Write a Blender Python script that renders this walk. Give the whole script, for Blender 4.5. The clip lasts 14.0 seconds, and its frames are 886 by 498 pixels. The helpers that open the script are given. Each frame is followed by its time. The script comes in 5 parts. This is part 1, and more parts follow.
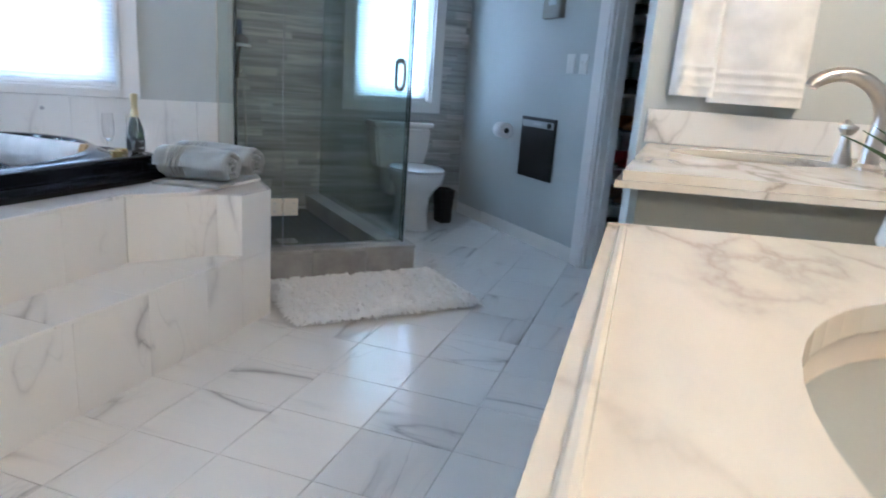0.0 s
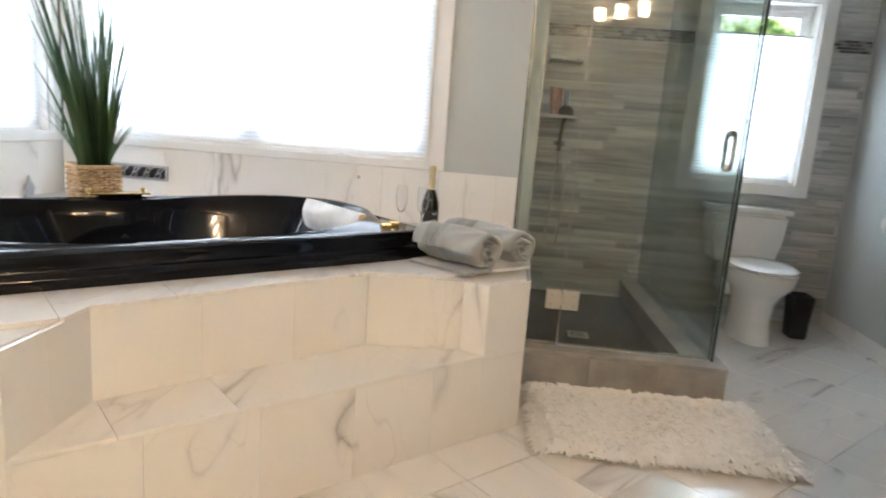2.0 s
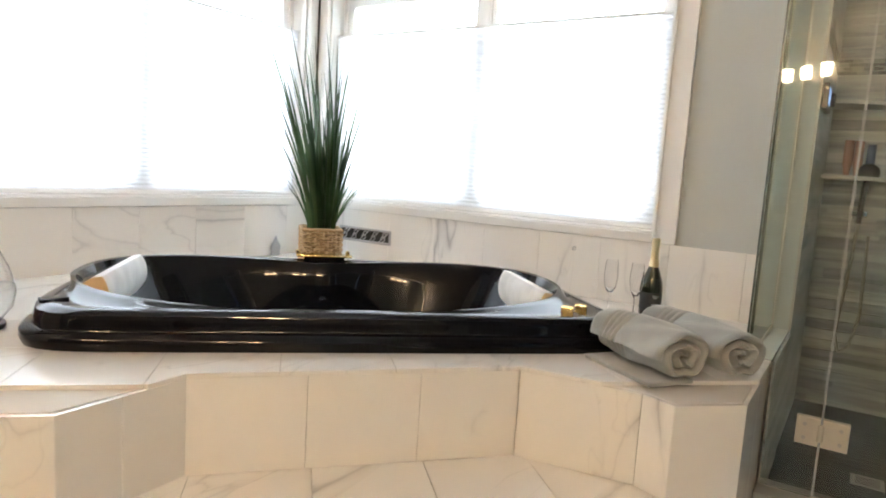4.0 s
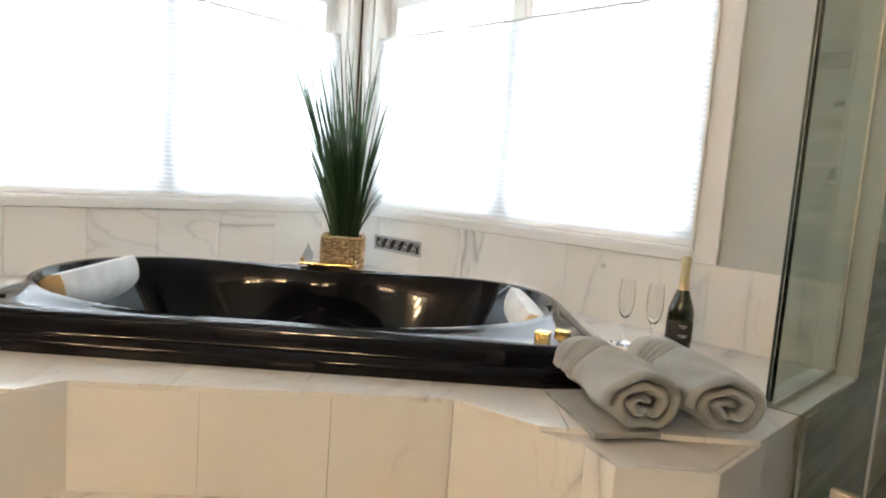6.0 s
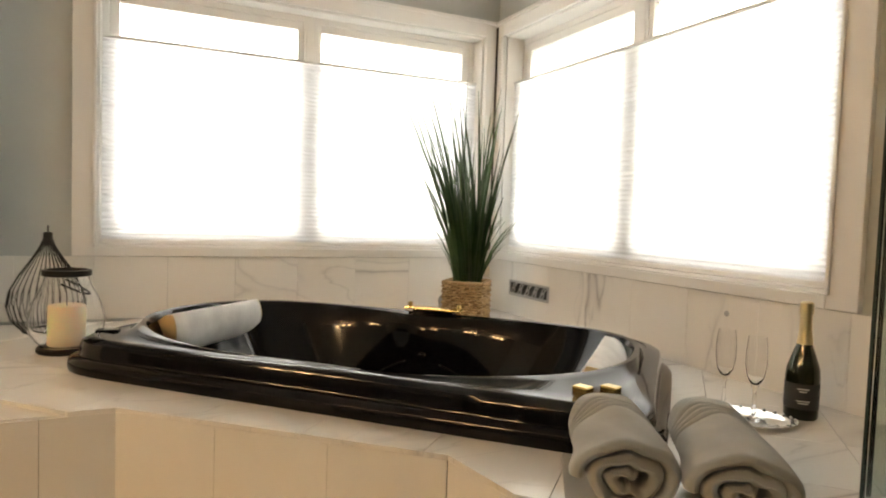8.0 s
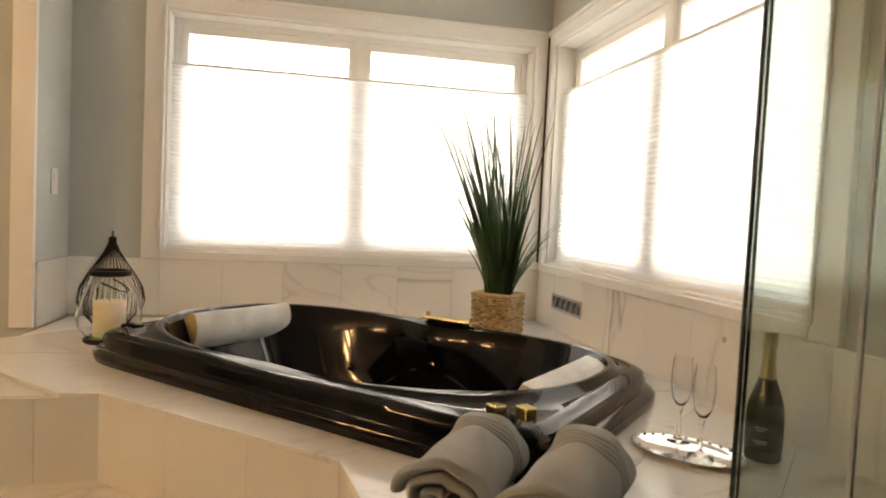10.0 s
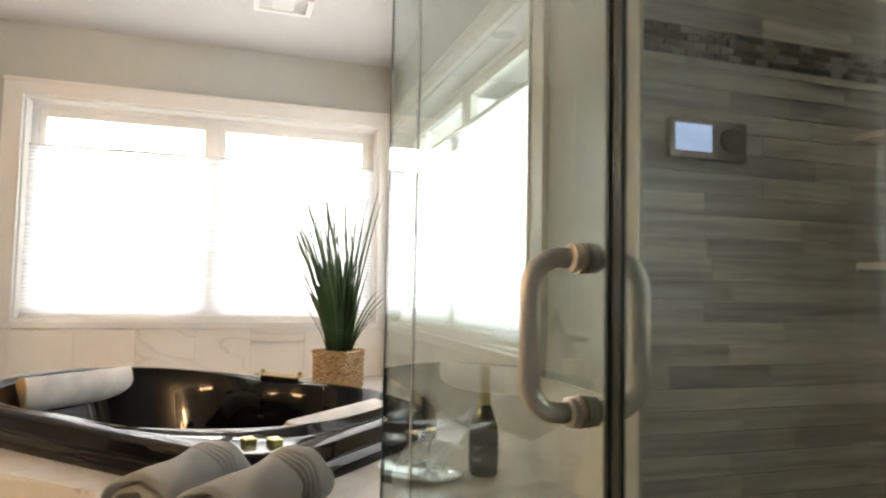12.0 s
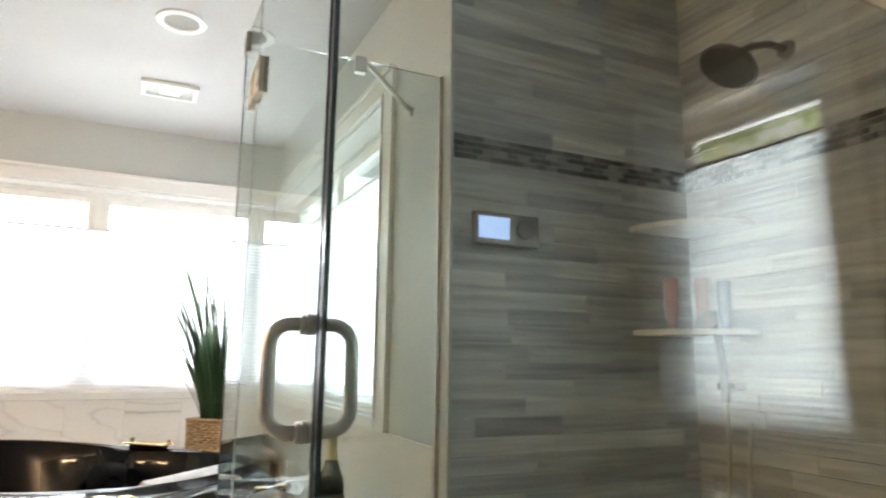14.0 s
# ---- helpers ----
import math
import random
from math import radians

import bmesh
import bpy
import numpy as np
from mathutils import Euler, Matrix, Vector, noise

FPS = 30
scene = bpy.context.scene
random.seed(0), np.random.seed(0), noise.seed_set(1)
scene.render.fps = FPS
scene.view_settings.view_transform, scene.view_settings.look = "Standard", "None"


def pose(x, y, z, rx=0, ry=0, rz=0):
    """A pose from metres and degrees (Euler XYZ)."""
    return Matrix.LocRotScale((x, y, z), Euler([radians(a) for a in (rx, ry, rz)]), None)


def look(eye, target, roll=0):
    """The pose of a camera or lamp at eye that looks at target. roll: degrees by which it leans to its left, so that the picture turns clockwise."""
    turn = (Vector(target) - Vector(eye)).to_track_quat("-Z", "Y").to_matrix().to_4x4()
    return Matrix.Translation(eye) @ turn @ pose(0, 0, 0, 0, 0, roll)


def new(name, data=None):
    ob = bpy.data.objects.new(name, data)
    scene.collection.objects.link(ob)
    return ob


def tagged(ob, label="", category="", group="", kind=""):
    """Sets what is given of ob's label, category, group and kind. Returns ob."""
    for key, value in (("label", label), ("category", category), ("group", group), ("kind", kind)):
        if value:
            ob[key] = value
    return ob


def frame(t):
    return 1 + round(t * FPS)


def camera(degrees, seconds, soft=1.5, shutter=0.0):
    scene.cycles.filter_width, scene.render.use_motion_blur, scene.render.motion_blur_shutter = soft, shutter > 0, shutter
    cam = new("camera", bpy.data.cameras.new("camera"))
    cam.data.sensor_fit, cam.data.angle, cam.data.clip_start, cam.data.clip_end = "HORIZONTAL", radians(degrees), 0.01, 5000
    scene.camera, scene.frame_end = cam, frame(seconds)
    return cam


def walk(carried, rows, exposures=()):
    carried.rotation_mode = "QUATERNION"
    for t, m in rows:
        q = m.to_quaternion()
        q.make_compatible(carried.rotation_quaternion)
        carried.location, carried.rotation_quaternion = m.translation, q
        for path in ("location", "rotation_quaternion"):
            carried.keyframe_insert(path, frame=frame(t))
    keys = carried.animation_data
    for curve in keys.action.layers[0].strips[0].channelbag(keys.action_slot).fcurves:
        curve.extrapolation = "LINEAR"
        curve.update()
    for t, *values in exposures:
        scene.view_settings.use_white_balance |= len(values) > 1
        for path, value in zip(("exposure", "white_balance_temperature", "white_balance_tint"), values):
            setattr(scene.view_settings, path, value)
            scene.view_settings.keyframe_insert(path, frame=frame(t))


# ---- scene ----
cam = camera(68.7, 14.0, 1.9, 0.35)
PATH = [
    (0, (2.037, -3.895, 1.061), (2.921, -2.172, 0.559), 4.2),
    (0.5, (2.2, -3.827, 1.074), (2.817, -1.98, 0.618), 3.0),
    (1, (2.299, -3.727, 1.086), (2.646, -1.8, 0.679), 4.0),
    (1.5, (2.408, -3.56, 1.087), (2.51, -1.595, 0.729), 4.4),
    (2, (2.521, -3.425, 1.096), (2.329, -1.47, 0.718), 4.3),
    (2.5, (2.64, -3.265, 1.088), (2.113, -1.365, 0.748), 3.6),
    (3, (2.686, -3.121, 1.1), (1.884, -1.312, 0.813), 3.5),
    (5.5, (3.042, -2.502, 1.104), (1.768, -0.976, 0.881), 4.2),
    (6, (3.064, -2.354, 1.085), (1.678, -0.928, 0.873), 4.3),
    (6.5, (3.047, -2.244, 1.09), (1.572, -0.901, 0.95), 3.9),
    (7, (3.128, -2.099, 1.086), (1.545, -0.884, 0.958), 3.2),
    (7.5, (3.241, -1.983, 1.093), (1.537, -0.94, 1.009), 2.5),
    (8, (3.307, -1.849, 1.09), (1.497, -1.006, 0.986), 2.0),
    (10.5, (3.579, -1.214, 1.134), (1.623, -0.806, 1.043), 2.9),
    (11, (3.67, -1.093, 1.115), (1.731, -0.606, 1.084), 1.9),
    (11.5, (3.83, -0.978, 1.105), (1.887, -0.503, 1.106), 1.5),
    (12, (3.956, -0.909, 1.115), (2.052, -0.308, 1.234), 1.2),
    (12.5, (4.06, -0.85, 1.107), (2.187, -0.184, 1.328), -0.3),
    (13, (4.166, -0.817, 1.106), (2.348, -0.027, 1.373), -0.0),
    (13.5, (4.244, -0.829, 1.102), (2.391, -0.138, 1.397), -0.8),
    (14, (4.307, -0.817, 1.099), (2.526, 0.026, 1.437), 0.7),
]
walk(cam, [(t, look(eye, target, roll)) for t, eye, target, roll in PATH],
     [(0, -0.14, 4680, 9), (1.0, -0.05, 4750, 9), (1.5, 0.17, 5600, 11), (2.0, 0.24, 6080, 12), (3.0, 0.15, 6380, 12), (6.0, 0.0, 6450, 10), (8.0, -0.44, 8300, 14), (10.5, -0.56, 9400, 19), (11.5, -0.34, 8500, 19), (12.5, 0.13, 7200, 14), (14.0, 0.22, 6900, 13)])

# ---------------------------------------------------------------- world and light
world = bpy.data.worlds.new("sky")
scene.world = world
world.use_nodes = True
_n = world.node_tree.nodes
_sky = _n.new("ShaderNodeTexSky")
_sky.sky_type = "NISHITA"
_sky.sun_disc = False
_sky.sun_elevation, _sky.sun_rotation = radians(48), radians(-60)
world.node_tree.links.new(_sky.outputs[0], _n["Background"].inputs[0])
_n["Background"].inputs[1].default_value = 0.12


def area_lamp(name, place, target, sx, sy, watts, colour):
    d = bpy.data.lights.new(name, "AREA")
    d.shape, d.size, d.size_y, d.energy, d.color = "RECTANGLE", sx, sy, watts, colour
    d.spread = radians(118)
    ob = new(name, d)
    ob.matrix_world = look(place, target)
    return ob


DAY = (0.86, 0.94, 1.0)
area_lamp("daylight_right", (1.07, 0.62, 1.6), (1.07, 0, 1.45), 2.9, 2.1, 170, DAY)
area_lamp("daylight_left", (-0.62, -1.07, 1.6), (0, -1.07, 1.45), 2.9, 2.1, 190, DAY)
area_lamp("daylight_toilet", (4.0, 1.50, 1.22), (4.0, 0.9, 1.22), 0.9, 1.1, 108, DAY)


# ---------------------------------------------------------------- materials
def mat(name, colour, rough=0.5, metal=0.0, spec=0.5):
    m = bpy.data.materials.new(name)
    m.use_nodes = True
    b = m.node_tree.nodes["Principled BSDF"]
    b.inputs["Base Color"].default_value = (*colour, 1)
    b.inputs["Roughness"].default_value = rough
    b.inputs["Metallic"].default_value = metal
    b.inputs["Specular IOR Level"].default_value = spec
    return m


def nd(m, kind, **values):
    n = m.node_tree.nodes.new(kind)
    for k, v in values.items():
        n.inputs[k.replace("_", " ")].default_value = v
    return n


def lk(m, a, b):
    m.node_tree.links.new(a, b)


def ramp(m, fac, stops):
    r = m.node_tree.nodes.new("ShaderNodeValToRGB")
    while len(r.color_ramp.elements) < len(stops):
        r.color_ramp.elements.new(0.5)
    for e, (p, c) in zip(r.color_ramp.elements, stops):
        e.position, e.color = p, (*c, 1) if len(c) == 3 else c
    lk(m, fac, r.inputs[0])
    return r


def grey(v):
    return (v, v, v)


def math_node(m, op, a, b=None):
    n = m.node_tree.nodes.new("ShaderNodeMath")
    n.operation = op
    for i, v in enumerate((a, b)):
        if v is None:
            continue
        if isinstance(v, (int, float)):
            n.inputs[i].default_value = v
        else:
            lk(m, v, n.inputs[i])
    return n.outputs[0]


def mix_rgb(m, fac, a, b, mode="MIX"):
    n = m.node_tree.nodes.new("ShaderNodeMix")
    n.data_type, n.blend_type = "RGBA", mode
    for sock, v in ((n.inputs[0], fac), (n.inputs[6], a), (n.inputs[7], b)):
        if isinstance(v, (int, float)):
            sock.default_value = v
        elif isinstance(v, tuple):
            sock.default_value = (*v, 1)
        else:
            lk(m, v, sock)
    return n.outputs[2]


def bsdf(m):
    return m.node_tree.nodes["Principled BSDF"]


def coords(m, per_object=True, spread=7.0):
    """Object coordinates, shifted for each object so that no two tiles are alike."""
    tc = m.node_tree.nodes.new("ShaderNodeTexCoord")
    if not per_object:
        return tc.outputs["Object"]
    info = m.node_tree.nodes.new("ShaderNodeObjectInfo")
    add = m.node_tree.nodes.new("ShaderNodeVectorMath")
    add.operation = "MULTIPLY_ADD"
    comb = m.node_tree.nodes.new("ShaderNodeCombineXYZ")
    lk(m, info.outputs["Random"], comb.inputs[0])
    lk(m, math_node(m, "FRACT", math_node(m, "MULTIPLY", info.outputs["Random"], 17.3)), comb.inputs[1])
    lk(m, math_node(m, "FRACT", math_node(m, "MULTIPLY", info.outputs["Random"], 71.7)), comb.inputs[2])
    lk(m, comb.outputs[0], add.inputs[0])
    add.inputs[1].default_value = (spread,) * 3
    lk(m, tc.outputs["Object"], add.inputs[2])
    return add.outputs[0]


def add_bump(m, height, strength=0.1, distance=0.01):
    b = nd(m, "ShaderNodeBump", Strength=strength, Distance=distance)
    lk(m, height, b.inputs["Height"])
    lk(m, b.outputs[0], bsdf(m).inputs["Normal"])


def marble(name, base=(0.83, 0.815, 0.78), rough=0.12, vein=(0.36, 0.35, 0.35), scale=2.3, per_object=True, amount=0.85, width=0.9):
    m = mat(name, base, rough)
    raw = coords(m, per_object)
    stretch = nd(m, "ShaderNodeMapping", Scale=(1.5, 0.28, 0.6), Rotation=(0.3, 0.2, 0.75))
    lk(m, raw, stretch.inputs["Vector"])
    c = stretch.outputs[0]
    warp = nd(m, "ShaderNodeTexNoise", Scale=2.0, Detail=6.0, Roughness=0.55)
    lk(m, c, warp.inputs["Vector"])
    wv = m.node_tree.nodes.new("ShaderNodeVectorMath")
    wv.operation = "MULTIPLY_ADD"
    lk(m, warp.outputs["Color"], wv.inputs[0])
    wv.inputs[1].default_value = (0.27, 0.27, 0.27)
    lk(m, c, wv.inputs[2])
    n1 = nd(m, "ShaderNodeTexNoise", Scale=scale, Detail=1.5, Roughness=0.45, Distortion=0.25)
    lk(m, wv.outputs[0], n1.inputs["Vector"])
    line = math_node(m, "ABSOLUTE", math_node(m, "SUBTRACT", n1.outputs["Fac"], 0.5))
    thin = ramp(m, line, [(0.0, grey(1.0)), (0.006 * width, grey(0.5)), (0.022 * width, grey(0.12)), (0.06 * width, grey(0.0))])
    n2 = nd(m, "ShaderNodeTexNoise", Scale=2.4, Detail=3.0)
    lk(m, c, n2.inputs["Vector"])
    n3 = nd(m, "ShaderNodeTexNoise", Scale=scale * 2.3, Detail=1.5, Roughness=0.5, Distortion=0.4)
    lk(m, wv.outputs[0], n3.inputs["Vector"])
    fine = ramp(m, math_node(m, "ABSOLUTE", math_node(m, "SUBTRACT", n3.outputs["Fac"], 0.47)), [(0.0, grey(0.40)), (0.005 * width, grey(0.15)), (0.02 * width, grey(0.0))])
    gate = ramp(m, n2.outputs["Fac"], [(0.50, grey(0.0)), (0.64, grey(1.0))])
    cloud = nd(m, "ShaderNodeTexNoise", Scale=4.5, Detail=5.0, Roughness=0.55)
    lk(m, wv.outputs[0], cloud.inputs["Vector"])
    soft = ramp(m, cloud.outputs["Fac"], [(0.35, grey(0.0)), (0.75, grey(0.16))])
    col = mix_rgb(m, soft.outputs[0], base, tuple(v * 0.80 for v in base))
    both = math_node(m, "ADD", thin.outputs[0], fine.outputs[0])
    fac = math_node(m, "MINIMUM", math_node(m, "MULTIPLY", math_node(m, "MULTIPLY", both, gate.outputs[0]), amount), 0.9)
    col = mix_rgb(m, fac, col, vein)
    lk(m, col, bsdf(m).inputs["Base Color"])
    rr = ramp(m, cloud.outputs["Fac"], [(0.3, grey(rough * 0.7)), (0.8, grey(rough * 1.6))])
    lk(m, rr.outputs[0], bsdf(m).inputs["Roughness"])
    return m


def painted(name, base, rough=0.55, bump=0.05):
    m = mat(name, base, rough, spec=0.3)
    c = coords(m, False)
    n = nd(m, "ShaderNodeTexNoise", Scale=1.3, Detail=4.0)
    lk(m, c, n.inputs["Vector"])
    r = ramp(m, n.outputs["Fac"], [(0.3, tuple(v * 0.95 for v in base)), (0.7, tuple(min(1, v * 1.04) for v in base))])
    lk(m, r.outputs[0], bsdf(m).inputs["Base Color"])
    f = nd(m, "ShaderNodeTexNoise", Scale=160.0, Detail=2.0)
    lk(m, c, f.inputs["Vector"])
    add_bump(m, f.outputs["Fac"], bump, 0.004)
    return m


M_WALL = painted("wall_paint_grey_green", (0.50, 0.53, 0.52))
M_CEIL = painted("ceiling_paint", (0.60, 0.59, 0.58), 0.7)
M_TRIM = painted("trim_paint_white", (0.82, 0.81, 0.79), 0.3, 0.02)
M_MARBLE = marble("marble_tile")
M_FLOOR = marble("marble_floor_tile", (0.83, 0.815, 0.785), 0.10, amount=1.0)


def counter_marble():
    """Cream marble with jagged brown-grey veins along the counter's length."""
    m = mat("marble_counter", (0.80, 0.76, 0.68), 0.15)
    c = coords(m, False)
    turn = nd(m, "ShaderNodeMapping", Rotation=(0.0, 0.0, radians(-52)))
    lk(m, c, turn.inputs["Vector"])
    st = nd(m, "ShaderNodeMapping", Scale=(0.42, 1.0, 1.0))
    lk(m, turn.outputs[0], st.inputs["Vector"])
    v = st.outputs[0]
    tone = nd(m, "ShaderNodeTexNoise", Scale=3.0, Detail=4.0, Roughness=0.6)
    lk(m, v, tone.inputs["Vector"])
    base = ramp(m, tone.outputs["Fac"], [(0.32, (0.63, 0.57, 0.465)), (0.55, (0.69, 0.655, 0.575)), (0.75, (0.73, 0.71, 0.655))])
    n1 = nd(m, "ShaderNodeTexNoise", Scale=3.7, Detail=6.0, Roughness=0.55, Distortion=0.3)
    lk(m, v, n1.inputs["Vector"])
    line = math_node(m, "ABSOLUTE", math_node(m, "SUBTRACT", n1.outputs["Fac"], 0.5))
    thin = ramp(m, line, [(0.0, grey(0.95)), (0.006, grey(0.6)), (0.020, grey(0.22)), (0.055, grey(0.0))])
    gn = nd(m, "ShaderNodeTexNoise", Scale=3.4, Detail=3.0)
    lk(m, turn.outputs[0], gn.inputs["Vector"])
    gate = ramp(m, gn.outputs["Fac"], [(0.36, grey(0.0)), (0.54, grey(1.0))])
    bn = nd(m, "ShaderNodeTexNoise", Scale=8.0, Detail=5.0, Roughness=0.62)
    lk(m, v, bn.inputs["Vector"])
    blot = ramp(m, bn.outputs["Fac"], [(0.58, grey(0.0)), (0.78, grey(0.30))])
    fac = math_node(m, "MINIMUM", math_node(m, "ADD", math_node(m, "MULTIPLY", thin.outputs[0], gate.outputs[0]), math_node(m, "MULTIPLY", blot.outputs[0], gate.outputs[0])), 0.85)
    lk(m, mix_rgb(m, fac, base.outputs[0], (0.33, 0.29, 0.245)), bsdf(m).inputs["Base Color"])
    rr = ramp(m, tone.outputs["Fac"], [(0.3, grey(0.10)), (0.8, grey(0.22))])
    lk(m, rr.outputs[0], bsdf(m).inputs["Roughness"])
    return m


M_COUNTER = counter_marble()
M_SPLASH = marble("marble_backsplash", (0.78, 0.775, 0.76), scale=3.6, per_object=False, amount=1.1, width=1.6)
M_GROUT = painted("grout", (0.70, 0.68, 0.64), 0.8)
M_GROUT_FLOOR = painted("floor_grout", (0.60, 0.58, 0.54), 0.8)
M_GROUT_DARK = painted("grout_dark", (0.10, 0.10, 0.105), 0.85)


def plank_material():
    m = mat("grey_wood_look_tile", (0.35, 0.35, 0.34), 0.32)
    c = coords(m, True)
    mp = nd(m, "ShaderNodeMapping", Scale=(1.0, 1.0, 16.0))
    lk(m, c, mp.inputs["Vector"])
    n = nd(m, "ShaderNodeTexNoise", Scale=2.2, Detail=6.0, Roughness=0.6, Distortion=0.3)
    lk(m, mp.outputs[0], n.inputs["Vector"])
    info = m.node_tree.nodes.new("ShaderNodeObjectInfo")
    shade = ramp(m, info.outputs["Random"], [(0.0, (0.33, 0.34, 0.33)), (0.35, (0.39, 0.40, 0.385)), (0.7, (0.45, 0.45, 0.43)), (1.0, (0.56, 0.55, 0.52))])
    grain = ramp(m, n.outputs["Fac"], [(0.3, grey(0.62)), (0.7, grey(1.25))])
    lk(m, mix_rgb(m, 1.0, shade.outputs[0], grain.outputs[0], "MULTIPLY"), bsdf(m).inputs["Base Color"])
    add_bump(m, n.outputs["Fac"], 0.08, 0.003)
    return m


M_PLANK = plank_material()


def island_material(name, stops, rough=0.2):
    m = mat(name, (0.4, 0.4, 0.4), rough)
    g = m.node_tree.nodes.new("ShaderNodeNewGeometry")
    lk(m, ramp(m, g.outputs["Random Per Island"], stops).outputs[0], bsdf(m).inputs["Base Color"])
    return m


M_MOSAIC = island_material("mosaic_glass", [(0.0, (0.045, 0.048, 0.048)), (0.45, (0.09, 0.092, 0.09)), (0.7, (0.17, 0.17, 0.165)), (1.0, (0.30, 0.30, 0.29))], 0.12)
M_PEBBLE = island_material("shower_floor_stone", [(0.0, (0.055, 0.055, 0.06)), (1.0, (0.085, 0.085, 0.09))], 0.55)


def stone_curb():
    m = mat("grey_stone_curb", (0.36, 0.34, 0.32), 0.4)
    c = coords(m, True)
    n = nd(m, "ShaderNodeTexNoise", Scale=5.0, Detail=7.0, Roughness=0.6)
    lk(m, c, n.inputs["Vector"])
    lk(m, ramp(m, n.outputs["Fac"], [(0.3, (0.24, 0.235, 0.23)), (0.7, (0.42, 0.40, 0.37))]).outputs[0], bsdf(m).inputs["Base Color"])
    add_bump(m, n.outputs["Fac"], 0.1, 0.004)
    return m


M_CURB = stone_curb()


def glass(name, colour=(1, 1, 1), rough=0.0, ior=1.45):
    m = bpy.data.materials.new(name)
    m.use_nodes = True
    t = m.node_tree
    t.nodes.remove(t.nodes["Principled BSDF"])
    g = t.nodes.new("ShaderNodeBsdfGlass")
    g.inputs["Color"].default_value = (*colour, 1)
    g.inputs["Roughness"].default_value = rough
    g.inputs["IOR"].default_value = ior
    t.links.new(g.outputs[0], t.nodes["Material Output"].inputs[0])
    return m


M_GLASS = glass("shower_glass", (0.885, 0.922, 0.911), 0.0, 1.5)
M_PANE = glass("window_glass", (0.98, 0.99, 0.985), 0.0, 1.45)
M_CRYSTAL = glass("crystal", (0.99, 0.99, 0.99), 0.0, 1.28)
M_SEAL = mat("clear_vinyl_seal", (0.80, 0.84, 0.84), 0.25)
bsdf(M_SEAL).inputs["Transmission Weight"].default_value = 0.55
M_EDGE = mat("glass_edge_seal", (0.03, 0.045, 0.045), 0.25)


def shade_fabric():
    m = bpy.data.materials.new("cellular_shade_fabric")
    m.use_nodes = True
    t = m.node_tree
    t.nodes.remove(t.nodes["Principled BSDF"])
    tr = t.nodes.new("ShaderNodeBsdfTranslucent")
    tr.inputs[0].default_value = (0.80, 0.82, 0.86, 1)
    di = t.nodes.new("ShaderNodeBsdfDiffuse")
    di.inputs[0].default_value = (0.82, 0.82, 0.82, 1)
    mx = t.nodes.new("ShaderNodeMixShader")
    mx.inputs[0].default_value = 0.37
    t.links.new(tr.outputs[0], mx.inputs[1])
    t.links.new(di.outputs[0], mx.inputs[2])
    t.links.new(mx.outputs[0], t.nodes["Material Output"].inputs[0])
    return m


M_SHADE = shade_fabric()


def brushed(name, colour, rough=0.3):
    m = mat(name, colour, rough, 1.0)
    return m


M_NICKEL = brushed("brushed_nickel", (0.55, 0.51, 0.46), 0.28)
M_CHROME = brushed("polished_chrome", (0.80, 0.79, 0.77), 0.1)
M_SATIN = mat("satin_aluminium", (0.50, 0.48, 0.44), 0.5, 0.8)
M_SILVER = brushed("silver_tray_metal", (0.85, 0.84, 0.82), 0.12)
M_GOLD = brushed("polished_brass", (0.66, 0.50, 0.20), 0.2)
M_IRON = brushed("black_iron", (0.035, 0.032, 0.03), 0.5)
M_TUB = mat("black_acrylic", (0.003, 0.003, 0.005), 0.05, spec=0.23)
M_PORCELAIN = mat("white_porcelain", (0.80, 0.80, 0.78), 0.07)
M_BLACK = mat("black_plastic", (0.012, 0.012, 0.013), 0.35)
M_WHITE = mat("white_plastic", (0.76, 0.76, 0.74), 0.35)


def glow(name, colour, strength):
    m = bpy.data.materials.new(name)
    m.use_nodes = True
    b = bsdf(m)
    b.inputs["Base Color"].default_value = (*colour, 1)
    b.inputs["Emission Color"].default_value = (*colour, 1)
    b.inputs["Emission Strength"].default_value = strength
    return m


M_BULB = glow("lit_frosted_lamp_glass", (1.0, 0.69, 0.40), 235.0)
M_SCREEN = glow("lit_display", (0.42, 0.60, 1.0), 0.8)


# ---------------------------------------------------------------- mesh helpers
def finish(name, bm, material, parent=None, label="", smooth=False):
    me = bpy.data.meshes.new(name)
    bmesh.ops.recalc_face_normals(bm, faces=bm.faces)
    bm.to_mesh(me)
    bm.free()
    if smooth:
        for p in me.polygons:
            p.use_smooth = True
        me.set_sharp_from_angle(angle=radians(40))
    me.materials.append(material)
    ob = new(name, me)
    if parent is not None:
        ob.parent = parent
    if label:
        ob["label"] = label
    return ob


def part(name, bm, material, parent, label="", smooth=False):
    return finish(name, bm, material, parent, label, smooth)


def empty(name, label, category, group="", kind="", at=(0, 0, 0), rz=0):
    ob = tagged(new(name), label, category, group, kind)
    ob.empty_display_size = 0.05
    ob.matrix_world = pose(*at, 0, 0, rz)
    return ob


def structure(ob, label, category):
    return tagged(ob, label, category, kind="structure")


